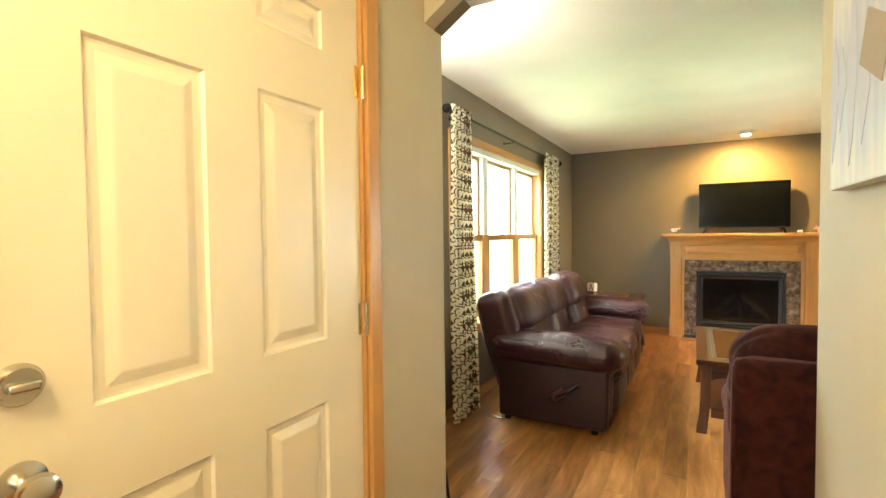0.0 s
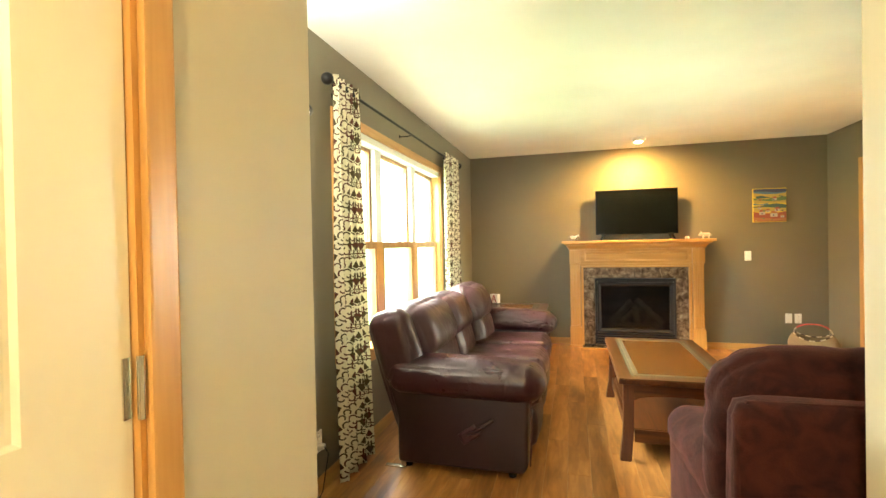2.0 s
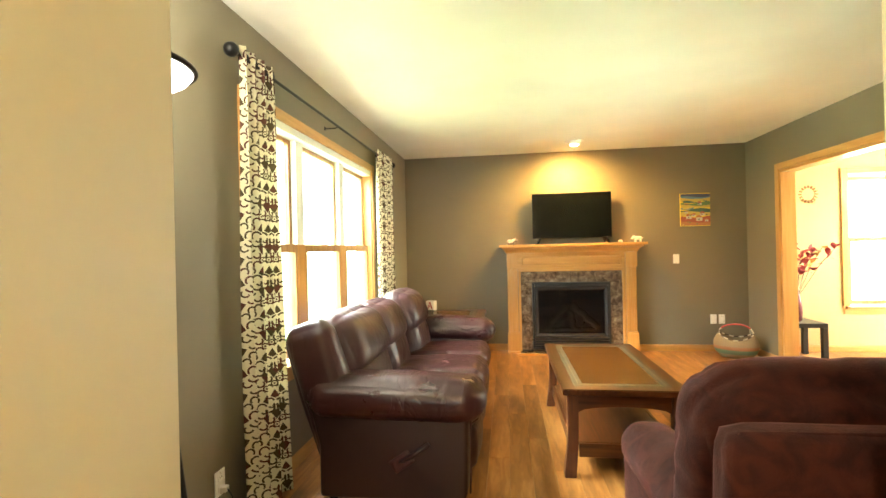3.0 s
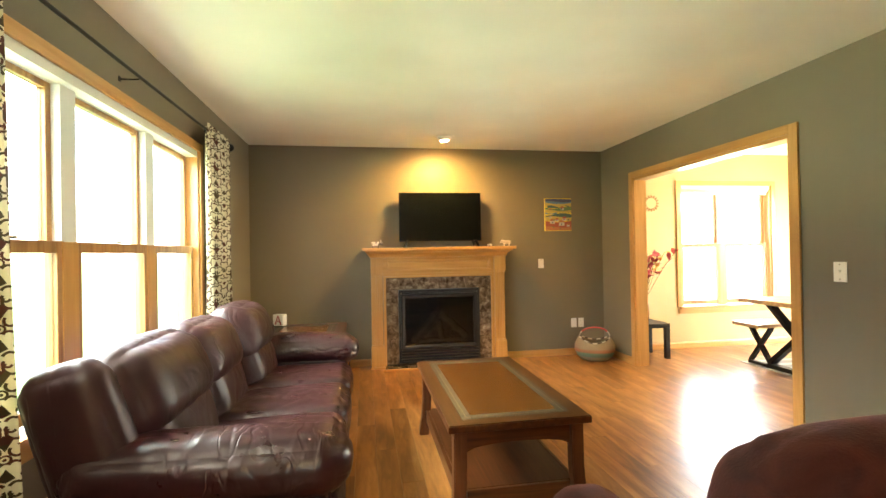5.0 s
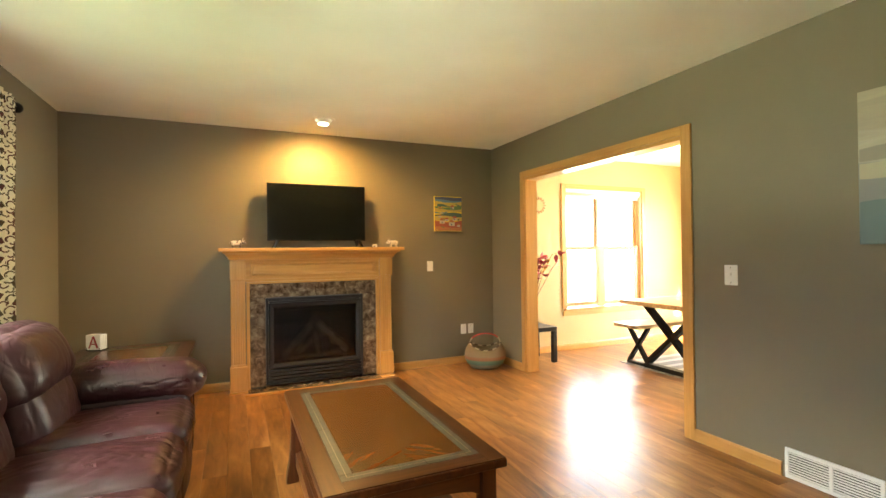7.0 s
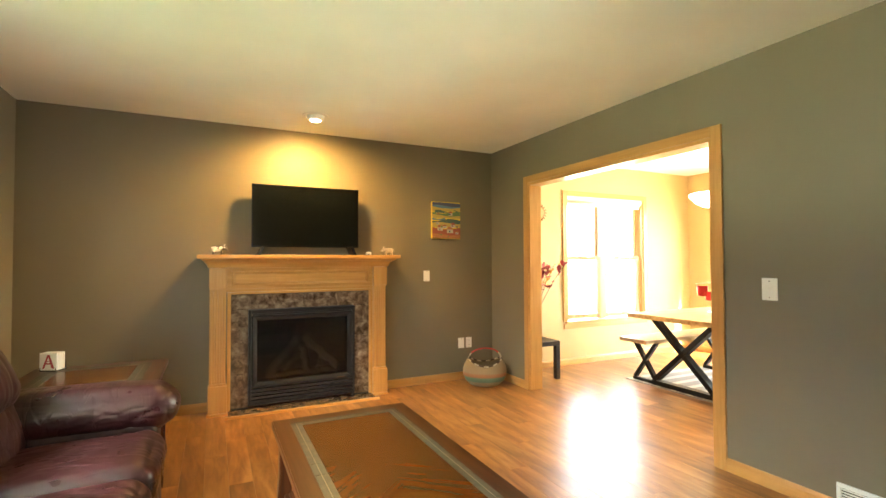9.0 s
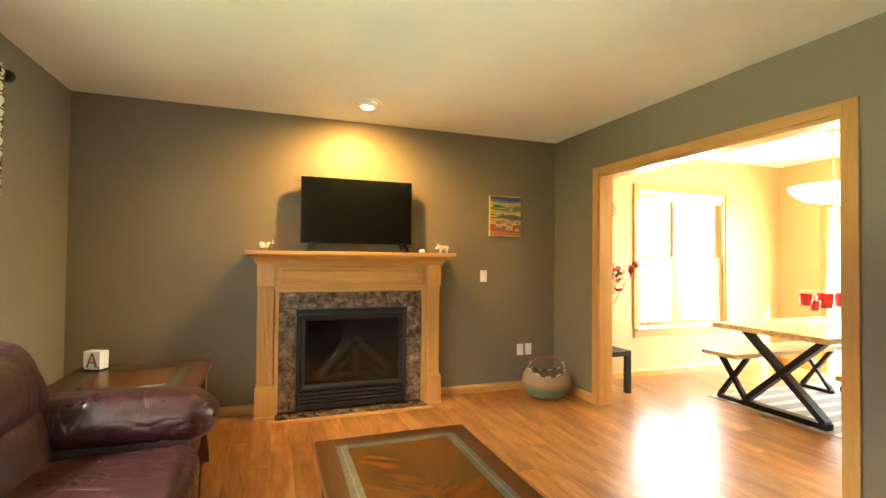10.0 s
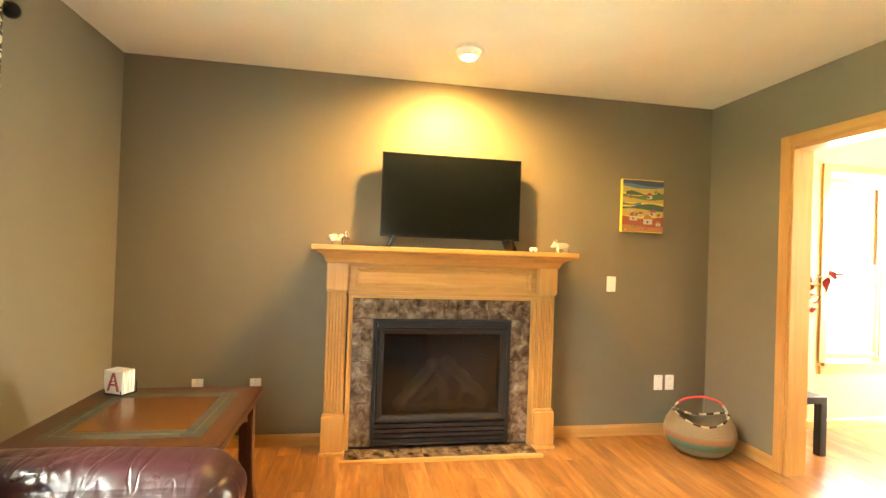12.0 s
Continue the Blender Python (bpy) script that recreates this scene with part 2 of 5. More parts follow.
M_RUG = paint("grey_stripe_rug", (0.30, 0.29, 0.27), 0.95, 60, 0.5)
M_GILT = mat("antique_gilt", (0.26, 0.14, 0.05), 0.45, 0.3)
M_MIRROR = mat("mirror_glass", (0.9, 0.9, 0.9), 0.02, 1.0)
M_INK = mat("dark_red_ink", (0.40, 0.06, 0.07), 0.6)

# printed curtain cloth: rows of acorns, rings and scrolls on cream
M_CURTAIN = mat("cream_scroll_print_cotton", (0.7, 0.66, 0.52), 0.85, 0.0, Sheen_Weight=0.1)


def _mathn(m, op, a, b=None, c=None):
    n = node(m, "Math", set_operation=op)
    for k, s in enumerate((a, b, c)):
        if s is None:
            continue
        if isinstance(s, (int, float)):
            n.inputs[k].default_value = s
        else:
            m.node_tree.links.new(s, n.inputs[k])
    return n.outputs[0]


def scroll_print(m):
    tc = node(m, "TexCoord")
    sep = node(m, "SeparateXYZ", [("Vector", tc.outputs["UV"])])
    wob = noisy(m, 30, 2, tc.outputs["UV"])
    u = _mathn(m, "ADD", sep.outputs[0], _mathn(m, "MULTIPLY", _mathn(m, "SUBTRACT", wob, 0.5), 0.006))
    v = sep.outputs[1]
    tu, tv = 0.150, 0.190

    def cell(x, size, shift):
        f = _mathn(m, "FRACT", _mathn(m, "ADD", _mathn(m, "DIVIDE", x, size), shift))
        return _mathn(m, "MULTIPLY", _mathn(m, "SUBTRACT", f, 0.5), size)

    def disc(du, dv, r, width=None, mirror=False):
        a, b = cell(u, tu, du), cell(v, tv, dv)
        if mirror:
            a = _mathn(m, "SUBTRACT", _mathn(m, "ABSOLUTE", a), mirror)
        d = _mathn(m, "SQRT", _mathn(m, "ADD", _mathn(m, "MULTIPLY", a, a), _mathn(m, "MULTIPLY", b, b)))
        if width:
            d = _mathn(m, "ABSOLUTE", _mathn(m, "SUBTRACT", d, r))
            return _mathn(m, "LESS_THAN", d, width)
        return _mathn(m, "LESS_THAN", d, r)

    def leafy(du, dv, size, flip=1.0):
        a, b = _mathn(m, "ABSOLUTE", cell(u, tu, du)), _mathn(m, "MULTIPLY", cell(v, tv, dv), flip)
        body = _mathn(m, "ADD", _mathn(m, "MULTIPLY", a, 1.15), _mathn(m, "ABSOLUTE", _mathn(m, "SUBTRACT", b, _mathn(m, "MULTIPLY", a, 0.6))))
        return _mathn(m, "LESS_THAN", body, size)

    def arc(du, dv, r, width, side, up):
        a, b = _mathn(m, "ABSOLUTE", cell(u, tu, du)), cell(v, tv, dv)
        c = _mathn(m, "SUBTRACT", a, side)
        d = _mathn(m, "SQRT", _mathn(m, "ADD", _mathn(m, "MULTIPLY", c, c), _mathn(m, "MULTIPLY", b, b)))
        ring = _mathn(m, "LESS_THAN", _mathn(m, "ABSOLUTE", _mathn(m, "SUBTRACT", d, r)), width)
        half = _mathn(m, "GREATER_THAN", _mathn(m, "MULTIPLY", _mathn(m, "ADD", b, _mathn(m, "MULTIPLY", c, 0.6)), up), -0.004)
        return _mathn(m, "MULTIPLY", ring, half)

    tu, tv = 0.128, 0.205
    shapes = [leafy(0.0, 0.0, 0.026), leafy(0.0, 0.5, 0.022, -1.0), leafy(0.5, 0.27, 0.021), leafy(0.5, 0.74, 0.021, -1.0),
              disc(0.0, 0.25, 0.0125, 0.0028), disc(0.0, 0.25, 0.0045),
              arc(0.0, 0.70, 0.020, 0.0040, 0.024, 1.0), arc(0.0, 0.78, 0.011, 0.0038, 0.016, -1.0), arc(0.0, 0.84, 0.020, 0.0040, 0.026, -1.0),
              arc(0.0, 0.36, 0.016, 0.0038, 0.022, 1.0), arc(0.0, 0.13, 0.015, 0.0038, 0.024, -1.0),
              arc(0.5, 0.50, 0.015, 0.0038, 0.016, 1.0), arc(0.5, 0.98, 0.016, 0.0038, 0.017, -1.0)]
    s = shapes[0]
    for t in shapes[1:]:
        s = _mathn(m, "MAXIMUM", s, t)
    warm = node(m, "Mix", set_data_type="RGBA")
    m.node_tree.links.new(_mathn(m, "GREATER_THAN", noisy(m, 9, 1, tc.outputs["UV"]), 0.52), warm.inputs["Factor"])
    warm.inputs["A"].default_value, warm.inputs["B"].default_value = (0.075, 0.052, 0.024, 1), (0.100, 0.034, 0.022, 1)
    mix = node(m, "Mix", [("Factor", s)], set_data_type="RGBA")
    mix.inputs["A"].default_value = (0.76, 0.71, 0.54, 1)
    m.node_tree.links.new(warm.outputs["Result"], mix.inputs["B"])
    wire(m, mix.outputs["Result"], "Base Color")
    bump(m, noisy(m, 500, 2, tc.outputs["UV"]), 0.1, 0.001)
    bsdf(m).inputs["Transmission Weight"].default_value = 0.0
    # thin cloth lets some daylight through
    tr = node(m, "BsdfTranslucent")
    m.node_tree.links.new(mix.outputs["Result"], tr.inputs["Color"])
    sh = node(m, "MixShader", Fac=0.3)
    m.node_tree.links.new(bsdf(m).outputs[0], sh.inputs[1])
    m.node_tree.links.new(tr.outputs[0], sh.inputs[2])
    m.node_tree.links.new(sh.outputs[0], m.node_tree.nodes["Material Output"].inputs["Surface"])


scroll_print(M_CURTAIN)


def canvas_paint(name, stops, scale, stretch):
    m = mat(name, stops[0][1], 0.5)
    tc = coords(m)
    sep = node(m, "SeparateXYZ", [("Vector", tc)])
    n = noisy(m, scale, 5, coords(m, scale=stretch), 1.0)
    h = _mathn(m, "ADD", sep.outputs[2], _mathn(m, "MULTIPLY", _mathn(m, "SUBTRACT", n, 0.5), 0.45))
    wire(m, ramp(m, h, stops), "Base Color")
    bump(m, n, 0.2, 0.003)
    return m


M_ART_BLUE = canvas_paint("blue_grey_abstract_canvas", [(0.0, (0.64, 0.66, 0.64)), (0.12, (0.50, 0.56, 0.66)), (0.25, (0.40, 0.45, 0.58)), (0.38, (0.60, 0.59, 0.60)), (0.55, (0.68, 0.63, 0.46))], 4.0, (5, 5, 0.7))
M_ART_SEA = canvas_paint("grey_seascape_canvas", [(0.0, (0.10, 0.14, 0.15)), (0.16, (0.16, 0.22, 0.24)), (0.34, (0.24, 0.24, 0.24)), (0.44, (0.42, 0.38, 0.30)), (0.60, (0.34, 0.30, 0.22)), (0.9, (0.48, 0.42, 0.28))], 3.0, (1, 1, 7))


# mesh helpers
def part(name, bm, material, parent=None, label="", smooth=False, kind=""):
    me = bpy.data.meshes.new(name)
    bmesh.ops.recalc_face_normals(bm, faces=bm.faces)
    bm.to_mesh(me)
    bm.free()
    if smooth:
        me.polygons.foreach_set("use_smooth", [True] * len(me.polygons))
        if smooth == "auto":
            me.set_sharp_from_angle(angle=radians(38))
    me.materials.append(material)
    ob = new(name, me)
    ob.parent = parent
    return tagged(ob, label, kind=kind)


def thing(name, at, label, category, group="", turn=0.0):
    ob = new(name)
    ob.matrix_basis = pose(*at, 0, 0, turn)
    return tagged(ob, label, category, group)


def structure(name, bm, material, label="", smooth=False, category=""):
    ob = part(name, bm, material, None, label, smooth, "structure")
    if category:
        ob["category"] = category
    return ob


def merge(bm, other, m=None):
    if m is not None:
        bmesh.ops.transform(other, matrix=m, verts=other.verts)
    me = bpy.data.meshes.new("scrap")
    other.to_mesh(me)
    other.free()
    bm.from_mesh(me)
    bpy.data.meshes.remove(me)
    return bm


def box(x0, x1, y0, y1, z0, z1, bevel=0.0, segments=2, bm=None, m=None):
    b = bmesh.new()
    bmesh.ops.create_cube(b, size=1)
    bmesh.ops.transform(b, matrix=Matrix.Translation(((x0 + x1) / 2, (y0 + y1) / 2, (z0 + z1) / 2)) @ Matrix.Diagonal((x1 - x0, y1 - y0, z1 - z0, 1)), verts=b.verts)
    if bevel:
        bmesh.ops.bevel(b, geom=b.edges[:], offset=bevel, segments=segments, affect="EDGES", profile=0.7)
    if bm is None:
        if m is not None:
            bmesh.ops.transform(b, matrix=m, verts=b.verts)
        return b
    return merge(bm, b, m)


def tube(points, radius, sides=10, bm=None, closed=False):
    """A round bar along a line of points."""
    bm = bm or bmesh.new()
    rings = []
    n = len(points)
    pts = [Vector(p) for p in points]
    up = Vector((0, 0, 1))
    for i, p in enumerate(pts):
        a = pts[(i + 1) % n] if closed else pts[min(i + 1, n - 1)]
        b = pts[(i - 1) % n] if closed else pts[max(i - 1, 0)]
        d = (a - b).normalized()
        s = d.cross(up if abs(d.z) < 0.95 else Vector((1, 0, 0))).normalized()
        t = s.cross(d)
        r = radius[i] if isinstance(radius, (list, tuple)) else radius
        rings.append([bm.verts.new(p + r * (math.cos(2 * math.pi * k / sides) * s + math.sin(2 * math.pi * k / sides) * t)) for k in range(sides)])
    for i in range(n if closed else n - 1):
        a, b = rings[i], rings[(i + 1) % n]
        for k in range(sides):
            bm.faces.new((a[k], a[(k + 1) % sides], b[(k + 1) % sides], b[k]))
    if not closed:
        bm.faces.new(rings[0][::-1])
        bm.faces.new(rings[-1])
    return bm


def lathe(profile, sides=28, bm=None, m=None):
    """Turned solid: profile of (radius, z) from bottom to top."""
    b = bmesh.new()
    rings = []
    for r, z in profile:
        rings.append([b.verts.new((r * math.cos(2 * math.pi * k / sides), r * math.sin(2 * math.pi * k / sides), z)) for k in range(sides)])
    for a, c in zip(rings, rings[1:]):
        for k in range(sides):
            b.faces.new((a[k], a[(k + 1) % sides], c[(k + 1) % sides], c[k]))
    b.faces.new(rings[0][::-1])
    b.faces.new(rings[-1])
    if bm is None:
        if m is not None:
            bmesh.ops.transform(b, matrix=m, verts=b.verts)
        return b
    return merge(bm, b, m)


def prism(outline, axis, lo, hi, bevel=0.0, bm=None, m=None):
    """A solid with that outline, drawn from lo to hi along the axis (0 x, 1 y, 2 z)."""
    b = bmesh.new()
    ends = []
    for v in (lo, hi):
        ring = []
        for p, q in outline:
            c = [p, q]
            c.insert(axis, v)
            ring.append(b.verts.new(c))
        ends.append(ring)
    n = len(outline)
    for k in range(n):
        b.faces.new((ends[0][k], ends[0][(k + 1) % n], ends[1][(k + 1) % n], ends[1][k]))
    b.faces.new(ends[0][::-1])
    b.faces.new(ends[1])
    bmesh.ops.recalc_face_normals(b, faces=b.faces)
    if bevel:
        bmesh.ops.bevel(b, geom=[e for e in b.edges if e.calc_face_angle(0) > 0.35], offset=bevel, segments=3, affect="EDGES", profile=0.6)
    if bm is None:
        if m is not None:
            bmesh.ops.transform(b, matrix=m, verts=b.verts)
        return b
    return merge(bm, b, m)


def cushion(size, round_=0.08, puff=(0, 0, 0), cuts=14, wrinkle=0.0, seed=0, scale=4.0, bm=None, m=None, fold=None):
    """A stuffed pad round the origin: rounded edges, bulging faces, soft folds."""
    b = bmesh.new()
    bmesh.ops.create_cube(b, size=2)
    bmesh.ops.subdivide_edges(b, edges=b.edges[:], cuts=cuts, use_grid_fill=True)
    half = Vector(size) / 2
    for v in b.verts:
        u = v.co.copy()
        p = Vector((u.x * half.x, u.y * half.y, u.z * half.z))
        core = Vector([max(-(h - round_), min(h - round_, c)) if h > round_ else 0.0 for c, h in zip(p, half)])
        off = p - core
        if off.length > 1e-9:
            r = min(round_, min(half))
            p = core + off.normalized() * r
        for k in range(3):
            i, j = (k + 1) % 3, (k + 2) % 3
            p[k] += puff[k] * u[k] * (1 - u[i] ** 2) * (1 - u[j] ** 2)
        if wrinkle:
            q = p * scale + Vector((seed * 7.3, seed * 3.1, seed * 1.7))
            f = noise.noise(q)
            w = q + 0.9 * Vector((noise.noise(q * 1.3), noise.noise(q * 1.3 + Vector((9, 2, 5))), 0))
            g = noise.noise(Vector((w.x * 1.1, w.y * 2.2, w.z * 1.5)))
            dent = max(0.0, 1 - abs(g) * 5.5) ** 1.3
            p += p.normalized() * wrinkle * (0.8 * f - 0.9 * dent)
        if fold:
            # pulled folds: long ridges along the given axis, in patches, stronger towards the seams
            depth, along, across = fold
            q = Vector([c * (1.6 if k == along else across) for k, c in enumerate(p)]) + Vector((seed * 5.1, seed * 2.3, seed * 4.7))
            q += 0.35 * noise.noise_vector(p * 5.0 + Vector((seed, 0, 3)))
            ridge = 1 - min(1.0, abs(noise.noise(q)) * 4.5)
            fine = 1 - min(1.0, abs(noise.noise(q * 1.9 + Vector((4, 8, 1)))) * 4.0)
            patch_ = 0.10 + 0.90 * max(0.0, min(1.0, 0.5 + 1.6 * noise.noise(p * 3.3 + Vector((seed * 2, 7, seed)))))
            seam = 0.55 + 0.45 * max(abs(u.x), abs(u.y), abs(u.z)) ** 4 * min(1.0, sorted((abs(u.x), abs(u.y), abs(u.z)))[1] * 1.3)
            p -= (p - core).normalized() * 0.62 * depth * patch_ * seam * (ridge ** 2 + 0.45 * fine ** 2) if (p - core).length > 1e-6 else Vector((0, 0, 0))
        v.co = p
    if bm is None:
        if m is not None:
            bmesh.ops.transform(b, matrix=m, verts=b.verts)
        return b
    return merge(bm, b, m)


W, N, E, H = -1.25, 6.65, 2.81, 2.44
DX, JX, SY, SN = -0.60, 0.607, 1.44, 1.58
DE, DS = 6.08, 1.60

# walls, ceiling
b = box(W - 0.16, W, SN - 0.07, 2.925, 0, H)
box(W - 0.16, W, 5.10, N, 0, H, bm=b)
box(W - 0.16, W, 2.925, 5.10, 0, 0.60, bm=b)
box(W - 0.16, W, 2.925, 5.10, 2.03, H, bm=b)
structure("wall_west", b, M_WALL, "taupe painted wall with a wide triple window")
structure("wall_north", box(W - 0.16, E + 0.065, N, N + 0.16, 0, H), M_WALL, "taupe painted wall behind the oak fireplace")
b = box(E, E + 0.065, SN, 4.100, 0, H)
box(E, E + 0.065, 5.965, N, 0, H, bm=b)
box(E, E + 0.065, 4.100, 5.965, 2.01, H, bm=b)
structure("wall_east", b, M_WALL, "taupe painted wall with a wide cased opening")
structure("wall_south_1", box(JX + 0.004, E + 0.065, SN - 0.07, SN, 0, H), M_WALL, "taupe painted wall behind the recliner")
structure("wall_south_2", box(W, DX - 0.004, SN - 0.07, SN, 0, H), M_WALL, "short taupe painted return wall beside the lamp")
arch = [(DX, H), (DX, 2.13), (DX + 0.13, 2.215), (JX - 0.13, 2.215), (JX, 2.13), (JX, H)]
structure("header_1", prism(arch, 1, SN - 0.07, SN), M_WALL, "taupe header with clipped corners over the opening")
structure("header_2", prism(arch, 1, SY, SN - 0.07), M_ENTRY, "beige header with clipped corners over the opening")
b = box(DX - 0.14, DX, 1.095, SN - 0.006, 0, H)
box(DX - 0.14, DX, -2.0, 0.135, 0, H, bm=b)
box(DX - 0.14, DX, 0.135, 1.095, 2.065, H, bm=b)
structure("entry_wall_west", b, M_ENTRY, "beige entry wall round the front door")
structure("entry_wall_east", box(JX, JX + 0.14, -2.0, SN - 0.006, 0, H), M_ENTRY, "beige entry wall with a blue abstract painting")
structure("entry_wall_south", box(DX - 0.14, JX + 0.14, -2.14, -2.0, 0, H), M_ENTRY, "plain beige entry wall")
b = box(E + 0.065, 2.94, DS, 4.100, 0, H)
box(E + 0.065, 2.94, 5.965, N, 0, H, bm=b)
box(E + 0.065, 2.94, 4.100, 5.965, 2.01, H, bm=b)
structure("dining_wall_west", b, M_DINE, "warm beige dining wall round the cased opening")
b = box(E + 0.065, 3.865, N, N + 0.16, 0, H)
box(5.165, DE + 0.16, N, N + 0.16, 0, H, bm=b)
box(3.865, 5.165, N, N + 0.16, 0, 0.50, bm=b)
box(3.865, 5.165, N, N + 0.16, 2.035, H, bm=b)
structure("dining_wall_north", b, M_DINE, "warm beige dining wall with a double window")
b = box(DE, DE + 0.16, 6.10, N, 0, H)
box(DE, DE + 0.16, DS, 4.25, 0, H, bm=b)
box(DE, DE + 0.16, 4.25, 6.10, 2.05, H, bm=b)
structure("dining_wall_east", b, M_DINE, "warm beige dining wall with a patio door")
structure("dining_wall_south", box(2.94, DE + 0.16, DS - 0.14, DS, 0, H), M_DINE, "plain warm beige dining wall")
b = box(W - 0.16, DE + 0.16, SN - 0.07, N + 0.16, H, H + 0.1)
box(DX - 0.14, JX + 0.14, -2.14, SN - 0.07, H, H + 0.1, bm=b)
structure("ceiling", b, M_CEIL, "white textured ceiling")


def skirting(name, runs, label="honey oak baseboard"):
    """Runs of (axis, fixed, lo, hi, side): the board stands on that side of the wall face."""
    for axis, at, lo, hi, side in runs:
        out = [(at, 0.0), (at + side * 0.013, 0.0), (at + side * 0.013, 0.060), (at + side * 0.006, 0.078), (at, 0.078)]
        if axis == "y":
            ob = structure(name, prism(out, 1, lo, hi), M_TRIM_Y, label)
        else:
            ob = structure(name, prism(out, 0, lo, hi), M_TRIM_H, label)
    return ob


skirting("baseboard", [("x", N, W, 0.015, -1), ("x", N, 1.545, E, -1), ("y", W, SN, N, 1), ("y", E, SN, 3.035, -1), ("y", E, 3.505, 4.030, -1), ("y", E, 6.035, N, -1),
                       ("x", SN, JX + 0.15, E, 1), ("x", SN, W, DX, 1), ("y", DX, 1.129, SN - 0.006, 1), ("y", JX, -2, SN - 0.006, -1),
                       ("x", N, 2.94, DE, -1), ("y", DE, 6.18, N, -1), ("y", 2.94, DS, 4.030, 1), ("y", 2.94, 6.035, N, 1), ("x", DS, 2.94, DE, 1), ("y", DE, DS, 4.17, -1)])

# cased opening
cased = tagged(new("opening_trim"), "honey oak casing and liner of the wide opening", kind="structure")
for side, x in ((-1, E), (1, 2.94)):
    a, c = sorted((x, x + side * 0.016))
    part("casing", box(a, c, 4.030, 4.100, 0, 2.075, 0.004), M_TRIM, cased)
    part("casing", box(a, c, 5.965, 6.035, 0, 2.075, 0.004), M_TRIM, cased)
    part("casing", box(a, c, 4.100, 5.965, 2.01, 2.075, 0.004), M_TRIM_Y, cased)
part("jamb", box(E - 0.004, 2.944, 4.085, 4.115, 0, 2.01), M_TRIM, cased)
part("jamb", box(E - 0.004, 2.944, 5.950, 5.980, 0, 2.01), M_TRIM, cased)
part("jamb", box(E - 0.004, 2.944, 4.115, 5.950, 1.985, 2.015), M_TRIM_Y, cased)


# windows
def sash(name, parent, at, w, h, stile=0.045, rail=0.05):
    """One sash in the local plane x = at[0]: glass w by h from the corner at[1], at[2]."""
    x, y, z = at
    s = part(name, box(x - 0.018, x + 0.018, y - stile, y, z - rail, z + h + rail, 0.004), M_SASH, parent)
    b = bmesh.new()
    box(x - 0.018, x + 0.018, y + w, y + w + stile, z - rail, z + h + rail, 0.004, bm=b)
    part("stile", b, M_SASH, s)
    part("rail", box(x - 0.016, x + 0.016, y, y + w, z - rail, z, 0.003), M_SASH, s)
    part("rail", box(x - 0.016, x + 0.016, y, y + w, z + h, z + h + rail, 0.003), M_SASH, s)
    g = part("pane", box(x - 0.003, x + 0.003, y, y + w, z, z + h), M_GLASS, s)
    g.visible_shadow = False
    return s


def hung_window(name, units, mulls, z0, zm, z1, label, depth=0.10, lo=0.0, hi=0.0, casing=0.062):
    """Double-hung units in the plane x = 0, the room on the +x side."""
    win = tagged(new(name), label, "window", kind="structure")
    part("jamb", box(-depth, 0.002, lo, lo + 0.02, z0, z1), M_TRIM, win)
    part("jamb", box(-depth, 0.002, hi - 0.02, hi, z0, z1), M_TRIM, win)
    part("head_liner", box(-depth, 0.001, lo + 0.02, hi - 0.02, z1 - 0.045, z1), M_LINER, win, "white head liner")
    part("sill", box(-depth, 0.030, lo - 0.03, hi + 0.03, z0 - 0.005, z0 + 0.022, 0.005), M_TRIM_Y, win)
    part("apron", box(0.001, 0.014, lo - 0.05, hi + 0.05, z0 - 0.07, z0 - 0.006, 0.003), M_TRIM_Y, win)
    part("casing", box(0.001, 0.017, lo - casing, lo, z0 + 0.023, z1 + casing, 0.005), M_TRIM, win)
    part("casing", box(0.001, 0.017, hi, hi + casing, z0 + 0.023, z1 + casing, 0.005), M_TRIM, win)
    part("casing", box(0.001, 0.017, lo, hi, z1, z1 + casing, 0.005), M_TRIM_Y, win)
    for a, c in mulls:
        part("mullion", box(-depth, -0.028, a, c, z0 + 0.023, zm + 0.022, 0.004), M_TRIM, win)
        part("mullion_track", box(-depth, -0.034, a + 0.002, c - 0.002, zm + 0.0225, z1 - 0.046, 0.003), M_LINER, win, "pale mullion track")
    for a, c in units:
        sash("lower_sash", win, (-0.050, a, z0 + 0.09), c - a, zm - z0 - 0.115)
        sash("upper_sash", win, (-0.088, a, zm + 0.025), c - a, z1 - zm - 0.100, 0.045, 0.028)
        part("sash_lock", box(-0.045, -0.02, (a + c) / 2 - 0.03, (a + c) / 2 + 0.03, zm + 0.026, zm + 0.038, 0.004), M_CHROME, win)
    return win


win1 = hung_window("window_1", [(2.99, 3.53), (3.70, 4.30), (4.47, 5.02)], [(3.560, 3.670), (4.330, 4.440)], 0.60, 1.30, 2.03, "triple double-hung window with oak sashes and casing", lo=2.925, hi=5.10)
win1.matrix_basis = pose(W, 0, 0)
win2 = hung_window("window_2", [(-4.40, -3.925), (-5.085, -4.545)], [(-4.520, -4.425)], 0.50, 1.28, 2.035, "double window with oak sashes and a raised roller shade", lo=-5.165, hi=-3.865)
win2.matrix_basis = Matrix(((0, -1, 0, 0), (-1, 0, 0, N), (0, 0, 1, 0), (0, 0, 0, 1)))
part("roller_shade", tube([(-0.03, -5.14, 1.985), (-0.03, -3.89, 1.985)], 0.026, 14), M_LINER, win2, "white rolled-up shade", True)
